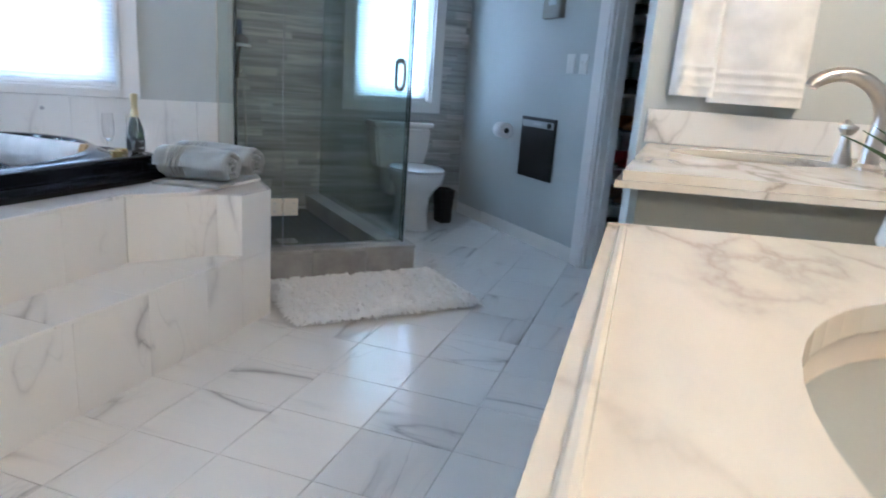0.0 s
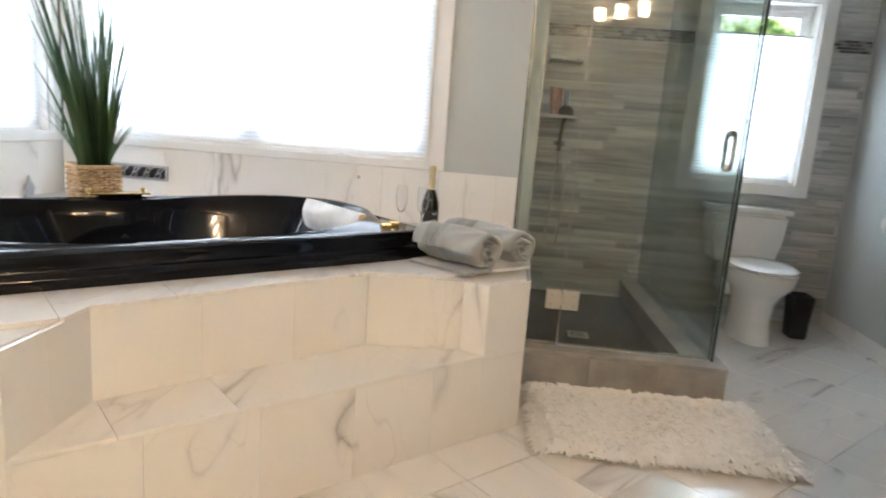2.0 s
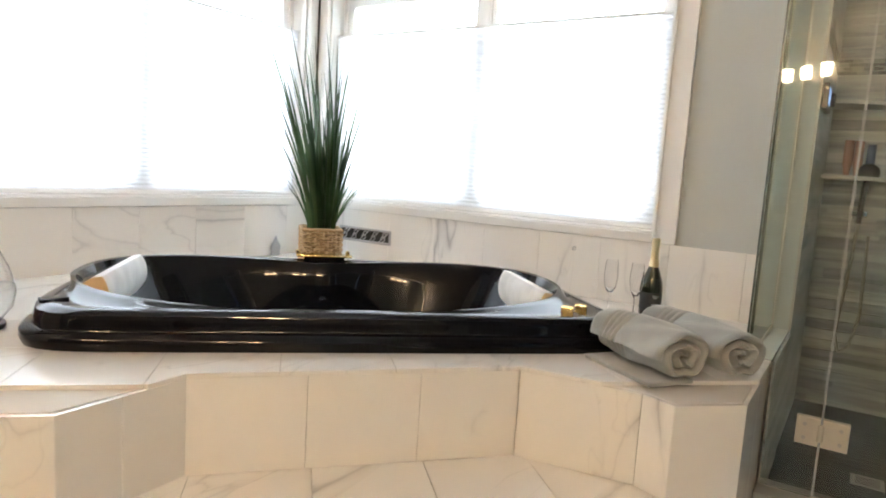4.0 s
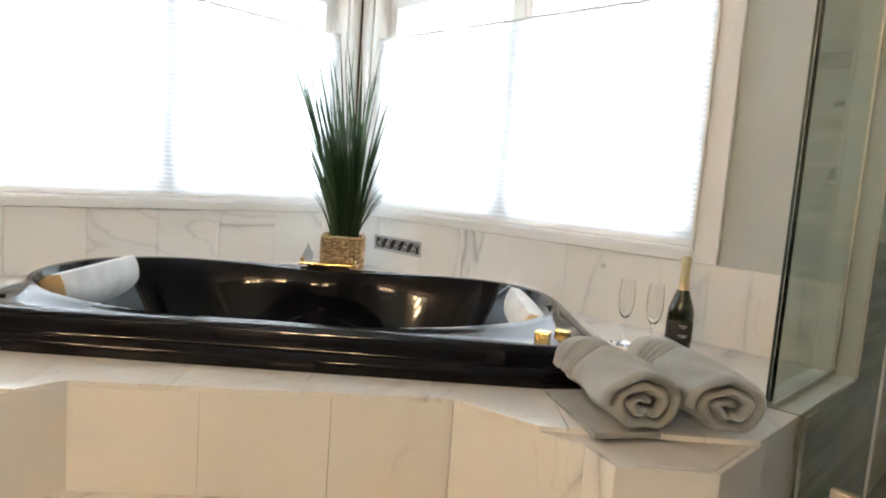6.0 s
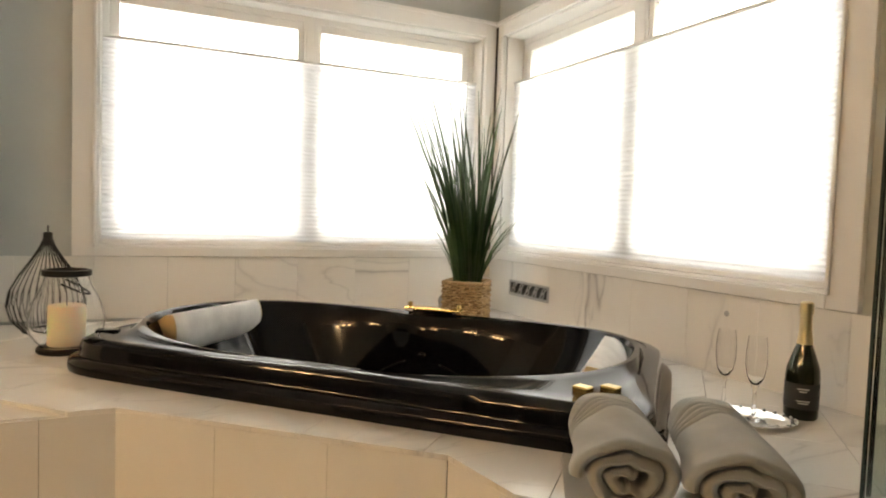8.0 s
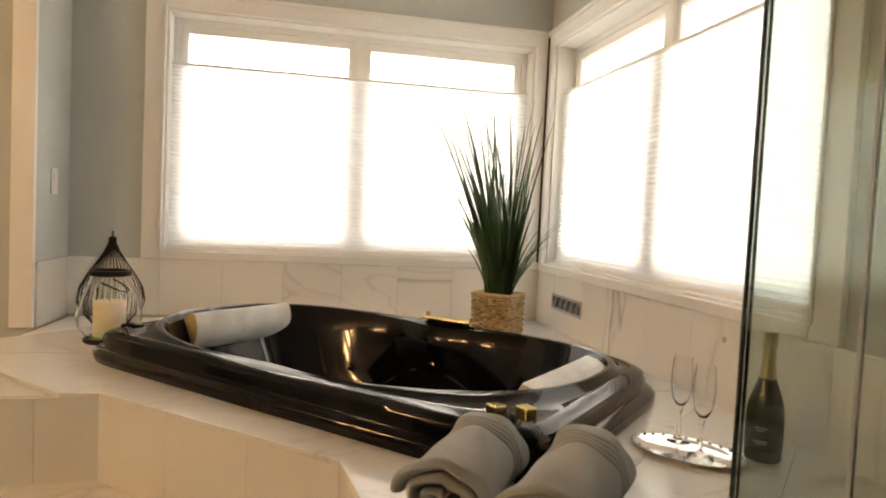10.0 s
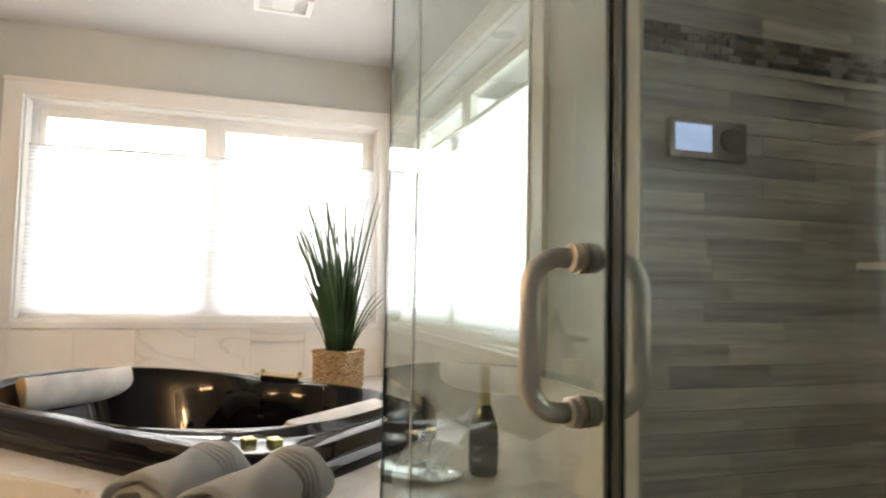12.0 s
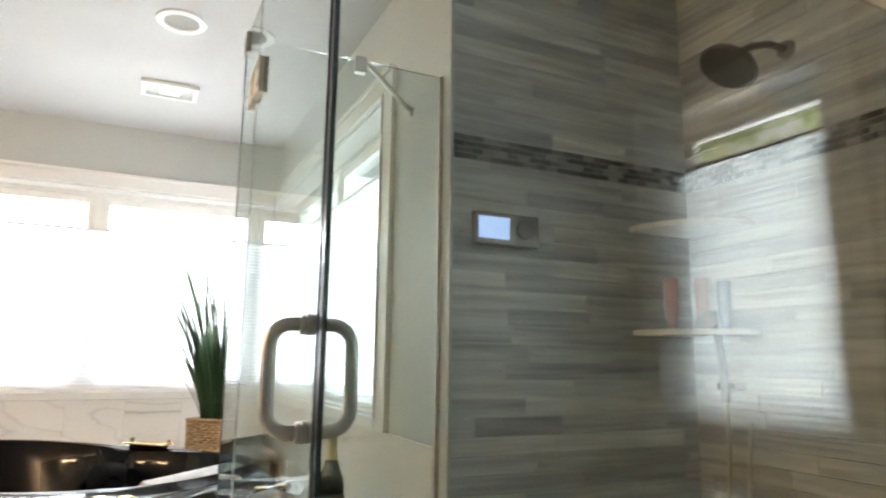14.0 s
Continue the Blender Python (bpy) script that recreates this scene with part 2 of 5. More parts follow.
def box(bm, x0, x1, y0, y1, z0, z1, bevel=0.0, m=None):
    vs = [bm.verts.new(v) for v in ((x0, y0, z0), (x1, y0, z0), (x1, y1, z0), (x0, y1, z0), (x0, y0, z1), (x1, y0, z1), (x1, y1, z1), (x0, y1, z1))]
    fs = [bm.faces.new([vs[i] for i in f]) for f in ((3, 2, 1, 0), (4, 5, 6, 7), (0, 1, 5, 4), (1, 2, 6, 5), (2, 3, 7, 6), (3, 0, 4, 7))]
    geo = vs
    if bevel:
        es = list({e for f in fs for e in f.edges})
        r = bmesh.ops.bevel(bm, geom=es, offset=bevel, segments=2, affect="EDGES", profile=0.6)
        geo = list({v for f in r["faces"] for v in f.verts} | {v for v in vs if v.is_valid})
    if m is not None:
        bmesh.ops.transform(bm, matrix=m, verts=[v for v in geo if v.is_valid])
    return bm


def boxbm(*a, **k):
    return box(bmesh.new(), *a, **k)


def prism(bm, pts, z0, z1, bevel=0.0):
    lo = [bm.verts.new((x, y, z0)) for x, y in pts]
    hi = [bm.verts.new((x, y, z1)) for x, y in pts]
    n = len(pts)
    fs = [bm.faces.new(lo[::-1]), bm.faces.new(hi)]
    for i in range(n):
        fs.append(bm.faces.new((lo[i], lo[(i + 1) % n], hi[(i + 1) % n], hi[i])))
    if bevel:
        es = [e for e in fs[1].edges]
        bmesh.ops.bevel(bm, geom=es, offset=bevel, segments=2, affect="EDGES", profile=0.6)
    return bm


def loft(bm, rings, close_first=False, close_last=False):
    """Skins closed rings of equal length."""
    vr = [[bm.verts.new(p) for p in r] for r in rings]
    n = len(vr[0])
    for a, b in zip(vr, vr[1:]):
        for i in range(n):
            bm.faces.new((a[i], a[(i + 1) % n], b[(i + 1) % n], b[i]))
    if close_first:
        bm.faces.new(vr[0][::-1])
    if close_last:
        bm.faces.new(vr[-1])
    return bm


def lathe(bm, profile, seg=32, centre=(0, 0), sx=1.0, sy=1.0, cap0=True, cap1=True):
    rings = [[(centre[0] + r * sx * math.cos(2 * math.pi * i / seg), centre[1] + r * sy * math.sin(2 * math.pi * i / seg), z) for i in range(seg)] for r, z in profile]
    return loft(bm, rings, cap0, cap1)


def tube(bm, pts, r, seg=10, caps=True, radii=None):
    pts = [Vector(p) for p in pts]
    rings = []
    up = None
    for i, p in enumerate(pts):
        d = (pts[min(i + 1, len(pts) - 1)] - pts[max(i - 1, 0)]).normalized()
        if up is None:
            up = d.orthogonal().normalized()
        up = (up - d * up.dot(d)).normalized()
        side = d.cross(up)
        rr = radii[i] if radii else r
        rings.append([p + (up * math.cos(2 * math.pi * k / seg) + side * math.sin(2 * math.pi * k / seg)) * rr for k in range(seg)])
    return loft(bm, rings, caps, caps)


def arc(c, r, a0, a1, n, plane="xz"):
    out = []
    for i in range(n + 1):
        a = radians(a0 + (a1 - a0) * i / n)
        u, v = r * math.cos(a), r * math.sin(a)
        out.append({"xz": (c[0] + u, c[1], c[2] + v), "yz": (c[0], c[1] + u, c[2] + v), "xy": (c[0] + u, c[1] + v, c[2])}[plane])
    return out


def frame_m(ox, oy, angle, flip=1):
    """Wall frame: x along the wall, y behind it (flip 1: to the left of the way along), z up."""
    a = radians(angle)
    c, s = math.cos(a), math.sin(a)
    return Matrix(((c, -s * flip, 0, ox), (s, c * flip, 0, oy), (0, 0, 1, 0), (0, 0, 0, 1)))


def wall(name, m, length, height, thick, label, openings=(), material=None, start=0.0):
    """A wall of blocks round its openings, in the frame m."""
    bm = bmesh.new()
    xs = sorted({start, length, *[v for o in openings for v in o[:2]]})
    for a, b in zip(xs, xs[1:]):
        holes = [o for o in openings if o[0] <= a + 1e-6 and o[1] >= b - 1e-6]
        if not holes:
            box(bm, a, b, 0, thick, FZ, height)
        for o in holes:
            if o[2] > 0:
                box(bm, a, b, 0, thick, FZ, o[2])
            if o[3] < height:
                box(bm, a, b, 0, thick, o[3], height)
    bmesh.ops.transform(bm, matrix=m, verts=bm.verts)
    return structure(finish(name, bm, material or M_WALL), label, "wall")


CEIL = 2.5
FZ = -0.02
DECK = 0.565
STEP = 0.298
FR_R = frame_m(0, 0, 0, 1)
FR_L = frame_m(0, 0, -90, -1)
SILL, HEAD = 0.895, 2.105

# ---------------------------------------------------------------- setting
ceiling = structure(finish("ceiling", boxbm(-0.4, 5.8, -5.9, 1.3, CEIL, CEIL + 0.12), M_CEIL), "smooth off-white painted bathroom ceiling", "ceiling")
floor = structure(finish("floor", boxbm(-0.4, 5.8, -5.9, 1.3, -0.13, FZ - 0.006), M_GROUT_FLOOR), "polished white marble tiles laid diagonally", "floor")
wall_right = wall("wall_window_right", FR_R, 2.42, CEIL, 0.2, "grey-green painted wall with a wide double window over a marble wainscot", [(0.095, 2.06, SILL, HEAD)])
wall_left = wall("wall_window_left", FR_L, 2.67, CEIL, 0.2, "grey-green painted wall with a wide double window over a marble wainscot", [(0.095, 2.035, SILL, HEAD)], start=-0.2)
wall_return = wall("wall_return", frame_m(0, -2.47, 0, -1), 0.4, CEIL, 0.2, "short grey-green painted return wall beside the tub deck")
wall_west = wall("wall_west", frame_m(0.4, -2.67, -90, -1), 3.0, CEIL, 0.2, "plain grey-green painted wall")
wall_south = wall("wall_south", frame_m(0.2, -5.67, 0, -1), 2.0, CEIL, 0.2, "plain grey-green painted wall")
wall_vanity = wall("wall_vanity", frame_m(1.55, -5.75, 45, -1), 4.7, CEIL, 0.15, "grey-green painted wall behind the long vanity")
wall_shower = wall("wall_shower", frame_m(2.62, 0, 90, 1), 0.95, CEIL, 0.2, "shower side wall faced with grey plank tiles")
wall_back = wall("wall_back", frame_m(2.42, 0.95, 0, 1), 2.36, CEIL, 0.2, "rear wall behind shower and toilet with a shaded window", [(1.245, 1.885, 0.875, 1.99)])
wall_heater = wall("wall_heater", frame_m(4.63, 0.95, -90, 1), 3.2, CEIL, 0.12, "grey-green painted wall with a built-in heater", [(1.745, 2.52, 0, 2.05)])
A2 = -32.0
wall_towel = wall("wall_towel", frame_m(3.43, -2.355, A2, 1), 1.16, CEIL, 0.12, "grey-green painted wall behind the small vanity", start=0.03)
closet_wall = wall("wall_closet", frame_m(5.29, 0.9, -90, 1), 3.0, CEIL, 0.12, "plain closet wall behind the shoe shelves", material=M_TRIM)
closet_end = wall("wall_closet_end", frame_m(4.75, 0.3, 0, 1), 0.9, CEIL, 0.12, "plain closet end wall", material=M_TRIM)
closet_end2 = wall("wall_closet_end_south", frame_m(4.75, -1.95, 0, -1), 0.9, CEIL, 0.12, "plain closet end wall", material=M_TRIM)


# ---------------------------------------------------------------- windows
def board(parent, name, m, x0, x1, y0, y1, z0, z1, material=None, bevel=0.004, label=""):
    return part(name, boxbm(x0, x1, y0, y1, z0, z1, bevel=bevel, m=m), material or M_TRIM, parent, label)


def window(name, m, a, b, z0, z1, label, shade_z, casing=(0.09, 0.075, 0.045), mullion=True, blind_label="", near=None):
    w = structure(empty(name, "", ""), label, "window")
    cs, ct, cb = casing
    ca = near or cs
    # casing boards on the room side
    board(w, "casing", m, a - ca, a, -0.022, 0.0, z0 - cb, z1 + ct)
    board(w, "casing", m, b, b + cs, -0.022, 0.0, z0 - cb, z1 + ct)
    board(w, "casing", m, a, b, -0.022, 0.0, z1, z1 + ct)
    board(w, "casing", m, a, b, -0.024, 0.0, z0 - cb, z0)
    board(w, "casing_bead", m, a - ca, b + cs, -0.034, -0.0225, z1 + ct - 0.022, z1 + ct)
    board(w, "casing_bead", m, a - 0.014, a, -0.030, -0.0225, z0, z1)
    board(w, "casing_bead", m, b, b + 0.014, -0.030, -0.0225, z0, z1)
    # jamb linings
    board(w, "jamb", m, a, a + 0.012, 0.0, 0.2, z0, z1, bevel=0.002)
    board(w, "jamb", m, b - 0.012, b, 0.0, 0.2, z0, z1, bevel=0.002)
    board(w, "head", m, a + 0.012, b - 0.012, 0.0, 0.2, z1 - 0.012, z1, bevel=0.002)
    board(w, "window_sill", m, a + 0.012, b - 0.012, 0.0, 0.2, z0, z0 + 0.012, bevel=0.002)
    # frame and sashes, slimmer where the two casements meet
    bays = [(a + 0.012, b - 0.012, 0.03, 0.03)]
    if mullion:
        c = (a + b) / 2
        board(w, "mullion", m, c - 0.02, c + 0.02, 0.098, 0.16, z0 + 0.012, z1 - 0.012)
        bays = [(a + 0.012, c - 0.02, 0.03, 0.014), (c + 0.02, b - 0.012, 0.014, 0.03)]
    for x0, x1, fl_, fr_ in bays:
        f = part("window_frame", frame_bm(x0, x1, z0 + 0.012, z1 - 0.012, 0.10, 0.155, 0.03, m, fl_, fr_), M_TRIM, w)
        sl, sr = fl_ + 0.012, fr_ + 0.012
        s = part("sash", frame_bm(x0 + fl_ + 0.001, x1 - fr_ - 0.001, z0 + 0.043, z1 - 0.043, 0.105, 0.145, 0.042, m, sl, sr), M_TRIM, w)
        pane = part("pane", boxbm(x0 + fl_ + sl - 0.004, x1 - fr_ - sr + 0.004, 0.122, 0.128, z0 + 0.08, z1 - 0.08, m=m), M_PANE, s)
        pane.visible_shadow = False
    # pleated shade let down from the top
    sh = tagged(new("cellular_shade"), blind_label or "white pleated cellular shade lowered from the top", "window shade", "cellular shades")
    bm = bmesh.new()
    n = int((shade_z - z0 - 0.035) / 0.0105)
    rows = []
    for i in range(n + 1):
        z = z0 + 0.03 + (shade_z - z0 - 0.035) * i / n
        y = 0.052 + (0.0025 if i % 2 else -0.0025)
        rows.append((bm.verts.new(m @ Vector((a + 0.018, y, z))), bm.verts.new(m @ Vector((b - 0.018, y, z)))))
    for p, q in zip(rows, rows[1:]):
        bm.faces.new((p[0], p[1], q[1], q[0]))
    part("fabric", bm, M_SHADE, sh)
    board(sh, "bottom_rail", m, a + 0.016, b - 0.016, 0.040, 0.064, z0 + 0.0125, z0 + 0.032)
    board(sh, "top_rail", m, a + 0.016, b - 0.016, 0.043, 0.061, shade_z - 0.008, shade_z + 0.006, M_WHITE, 0.003)
    return w


def frame_bm(x0, x1, z0, z1, y0, y1, w, m, wl=None, wr=None):
    wl, wr = wl or w, wr or w
    bm = bmesh.new()
    box(bm, x0, x0 + wl, y0, y1, z0, z1, 0.003, m)
    box(bm, x1 - wr, x1, y0, y1, z0, z1, 0.003, m)
    box(bm, x0 + wl, x1 - wr, y0, y1, z1 - w, z1, 0.003, m)
    box(bm, x0 + wl, x1 - wr, y0, y1, z0, z0 + w, 0.003, m)
    return bm


window("window_1", FR_R, 0.095, 2.06, SILL, HEAD, "white-trimmed double casement window over the tub", 1.845, (0.098, 0.088, 0.042), near=0.085)
window("window_2", FR_L, 0.095, 2.035, SILL, HEAD, "white-trimmed double casement window over the tub", 1.85, (0.096, 0.088, 0.042), near=0.085)
window("window_3", frame_m(2.42, 0.95, 0, 1), 1.245, 1.885, 0.875, 1.99, "narrow white-trimmed window above the toilet", 1.79, (0.085, 0.08, 0.075), False)


# ---------------------------------------------------------------- tub deck and step
def UV(p, q):
    """Deck axes: p along the diagonal front, q towards the corner of the room."""
    r = math.sqrt(0.5)
    return ((p - q) * r, (p + q) * r)


K = 3.70
PT_A, PT_B, PT_D = (1.462, -1.905), (2.05, -1.235), (2.385, -1.185)
PT_E, PT_C = (2.478, 2.478 - K), (2.625, 2.625 - K)
PT_F, PT_G = (1.475, 1.475 - K), (1.20, 1.20 - K)
deck = structure(empty("tub_deck", "", ""), "raised white marble tub deck with a built-in step", "tub deck")
deck_poly = [(2.625, -0.001), (0.001, -0.001), (0.001, -2.469), (0.401, -2.469), (0.401, -2.5), PT_G, PT_F, PT_A, PT_B, PT_D, PT_E, PT_C]


TUB_SIDES = ((0, -1, 0.60), (1, 0, 0.975), (-1, 0, 0.89), (0.5, 0.866, 0.80), (-0.5, 0.866, 0.80), (0, 1, 0.62), (-0.8, -0.6, 1.0))


def tub_radius(t, kind):
    """Outline of the tub round its middle: rounded five-sided outside, heart-like inside."""
    c, s = math.cos(t), math.sin(t)
    if kind == "out":
        soft = 0.0
        for nx, ny, d in TUB_SIDES:
            k = c * nx + s * ny
            if k > 1e-4:
                soft += (k / d) ** 18
        return soft ** (-1 / 18)
    rx, ry = (0.87 if c > 0 else 0.83), 0.53
    r = ((abs(c) / rx) ** 2.5 + (abs(s) / ry) ** 2.5) ** (-1 / 2.5)
    r *= 1 - 0.10 * math.exp(-((t - math.pi / 2) / 0.34) ** 2)
    r *= 1 - 0.12 * math.exp(-((t - 1.5 * math.pi) / 0.48) ** 2)
    return r


TUB_P, TUB_Q = 0.05, -1.60
SEG = 120


def tub_ring(kind, offset, z, scale=1.0, lift=0.0):
    out = []
    for i in range(SEG):
        t = 2 * math.pi * i / SEG
        r = (tub_radius(t, kind) + offset) * scale
        x, y = UV(TUB_P + r * math.cos(t), TUB_Q + r * math.sin(t))
        dz = lift * (0.5 + 0.5 * math.sin(t)) if lift else 0.0
        out.append((x, y, z + dz))
    return out


def deck_surface(hole, poly=None):
    bm = bmesh.new()
    loops = [[(x, y, DECK - 0.012) for x, y in (poly or deck_poly)], hole]
    for lp in loops:
        vs = [bm.verts.new(v) for v in lp]
        for i in range(len(vs)):
            bm.edges.new((vs[i], vs[(i + 1) % len(vs)]))
    bmesh.ops.triangle_fill(bm, use_beauty=True, use_dissolve=False, edges=bm.edges[:])
    return bm


HOLE = [(x, y, DECK - 0.012) for x, y, z in tub_ring("out", -0.10, 0)]
inset = [(2.611, -0.013), (0.013, -0.013), (0.013, -2.45), (0.42, -2.47), (1.19, 1.19 - K + 0.02), (1.45, 1.45 - K + 0.03), (1.447, -1.90), (2.043, -1.22), (2.38, -1.17), (2.478, -1.205), (2.61, -1.06)]
bm = deck_surface(HOLE, inset)
r = bmesh.ops.extrude_face_region(bm, geom=bm.faces[:])
bmesh.ops.translate(bm, vec=(0, 0, -0.029), verts=[v for v in r["geom"] if isinstance(v, bmesh.types.BMVert)])
part("deck_bed", bm, M_GROUT, deck)
bm = bmesh.new()
loft(bm, [[(x, y, FZ) for x, y in inset], [(x, y, DECK - 0.042) for x, y in inset]])
part("deck_core", bm, M_GROUT, deck)
bm = bmesh.new()
step_poly = [PT_A, PT_B, PT_D, (2.478 - 0.01, 2.478 - K + 0.012), (1.475 + 0.012, 1.475 - K + 0.012 + 0.012)]
prism(bm, step_poly, FZ, STEP - 0.013)
part("step_core", bm, M_GROUT, deck)


def cut_cells(make, mat_, parent, name, lo, hi, size, top, thick, angle, gap=0.0009, offset=(0, 0)):
    """Cuts a flat region into square tiles along a turned grid; each one is an object of its own."""
    a = radians(angle)
    u, v = Vector((math.cos(a), math.sin(a), 0)), Vector((-math.sin(a), math.cos(a), 0))
    made = []
    for i in range(lo[0], hi[0]):
        for j in range(lo[1], hi[1]):
            bm = make()
            ok = True
            for n, d in ((u, offset[0] + (i + 1) * size - gap), (-u, -(offset[0] + i * size + gap)), (v, offset[1] + (j + 1) * size - gap), (-v, -(offset[1] + j * size + gap))):
                g = bm.verts[:] + bm.edges[:] + bm.faces[:]
                if not bm.faces:
                    ok = False
                    break
                bmesh.ops.bisect_plane(bm, geom=g, plane_co=n * d, plane_no=n, clear_outer=True)
            if not ok or not bm.faces or sum(f.calc_area() for f in bm.faces) < 0.0015:
                bm.free()
                continue
            bmesh.ops.dissolve_limit(bm, angle_limit=0.01, verts=bm.verts[:], edges=bm.edges[:])
            for w in bm.verts:
                w.co.z = top
            rr = bmesh.ops.extrude_face_region(bm, geom=bm.faces[:])
            bmesh.ops.translate(bm, vec=(0, 0, -thick), verts=[w for w in rr["geom"] if isinstance(w, bmesh.types.BMVert)])
            made.append(part(name, bm, mat_, parent))
    return made


def riser(p, q, z0, z1, n, parent=deck, proud=0.012, name="tile", material=None, ends=(0.0, 0.0)):
    """Upright tiles from p to q; the room lies to the right of the way."""
    d = Vector((q[0] - p[0], q[1] - p[1], 0))
    L = d.length
    m = frame_m(p[0], p[1], math.degrees(math.atan2(d.y, d.x)), -1)
    xs = [L * i / n for i in range(n + 1)] if isinstance(n, int) else n
    for a, b in zip(xs, xs[1:]):
        part(name, boxbm(a + 0.0005, b - 0.0005, -proud, 0.0, z0 + 0.0005, z1 - 0.0005, bevel=0.0008, m=m @ Matrix.Translation((0, proud, 0))), material or M_MARBLE, parent)


riser(PT_B, PT_A, STEP, DECK - 0.012, [0.0, 0.29, 0.595, 0.893])
riser(PT_A, PT_F, STEP - 0.29, DECK - 0.012, [0.0, 0.17, 0.3202])
riser(PT_F, PT_G, FZ, DECK - 0.012, 1)
riser(PT_D, PT_B, STEP, DECK - 0.012, [0.0, 0.337])
riser(PT_E, PT_D, STEP, DECK - 0.012, 1)
riser(PT_C, PT_E, FZ, DECK - 0.285, 1)
riser(PT_C, PT_E, DECK - 0.285, DECK - 0.012, 1)
riser((2.625, -0.60), PT_C, FZ, DECK - 0.012, [0.0, 0.22, 0.474])
L_front = math.hypot(PT_E[0] - PT_F[0], PT_E[1] - PT_F[1])
riser(PT_E, PT_F, FZ, STEP - 0.012, [0.0, 0.22, 0.525, 0.83, 1.135, L_front])


def flat_bm(poly):
    def make():
        b = bmesh.new()
        b.faces.new([b.verts.new((x, y, 0)) for x, y in poly])
        return b
    return make


cut_cells(lambda: deck_surface(HOLE), M_MARBLE, deck, "tile", (-4, 0), (8, 9), 0.305, DECK, 0.0118, 45, offset=(-0.09, -2.46))
cut_cells(flat_bm([PT_F, PT_E, PT_D, PT_B, PT_A]), M_MARBLE, deck, "tile", (-3, -1), (5, 4), 0.305, STEP, 0.0118, 45, offset=(0.0, -2.62))

# ---------------------------------------------------------------- bathtub
tub = empty("bathtub", "glossy black corner whirlpool bathtub set into the marble deck", "bathtub")
Z = DECK
rings = [tub_ring("out", 0.0, Z + 0.0005), tub_ring("out", 0.006, Z + 0.016), tub_ring("out", 0.005, Z + 0.032), tub_ring("out", -0.008, Z + 0.045), tub_ring("out", -0.026, Z + 0.050),
         tub_ring("out", -0.030, Z + 0.056), tub_ring("out", -0.028, Z + 0.075), tub_ring("out", -0.036, Z + 0.094), tub_ring("out", -0.058, Z + 0.104), tub_ring("out", -0.080, Z + 0.106)]
part("rim", loft(bmesh.new(), rings), M_TUB, tub, smooth=True)


def blend_ring(f, z, lift):
    out = []
    for i in range(SEG):
        t = 2 * math.pi * i / SEG
        r = (tub_radius(t, "out") - 0.079) * (1 - f) + (tub_radius(t, "in") + 0.012) * f
        x, y = UV(TUB_P + r * math.cos(t), TUB_Q + r * math.sin(t))
        out.append((x, y, z + lift * math.cos(t) ** 2))
    return out


inner = [blend_ring(0.0, Z + 0.105, 0.0), blend_ring(0.3, Z + 0.102, 0.0), blend_ring(0.6, Z + 0.098, 0.010), blend_ring(0.85, Z + 0.097, 0.028), blend_ring(1.0, Z + 0.099, 0.033)]
# offset from the opening, height, lift at the ends, extra slope at the two reclining ends
BASIN = ((-0.004, Z + 0.097, 0.032, 0.0), (-0.015, Z + 0.084, 0.026, 0.0), (-0.030, Z + 0.02, 0.0, 0.03), (-0.042, 0.42, 0.0, 0.10), (-0.060, 0.30, 0.0, 0.17), (-0.110, 0.205, 0.0, 0.20), (-0.250, 0.165, 0.0, 0.15))


def basin_point(t, off, z, lf, slope):
    r = tub_radius(t, "in") + off - slope * math.cos(t) ** 2
    x, y = UV(TUB_P + r * math.cos(t), TUB_Q + r * math.sin(t))
    return (x, y, z + lf * math.cos(t) ** 2)


def on_basin(t, z, proud=0.0):
    """A point on the basin's side at angle t and height z."""
    for (o0, z0, l0, s0), (o1, z1, l1, s1) in zip(BASIN[1:], BASIN[2:]):
        if z1 <= z <= z0:
            k = (z0 - z) / (z0 - z1)
            return basin_point(t, o0 + (o1 - o0) * k - proud, z, 0.0, s0 + (s1 - s0) * k)
    return basin_point(t, BASIN[-1][0], z, 0.0, BASIN[-1][3])


for row in BASIN:
    inner.append([basin_point(2 * math.pi * i / SEG, *row) for i in range(SEG)])
part("basin", loft(bmesh.new(), inner, False, True), M_TUB, tub, smooth=True)

# ---------------------------------------------------------------- shower
GY, GX, GT = -0.59, 3.455, 1.975
curb = structure(empty("shower_curb", "", ""), "low grey stone curb round the shower floor", "shower curb")
CZ = 0.155


def side_x(y):
    """Line of the glass between shower and toilet."""
    return 3.465 - 0.030 * (y + 0.59)


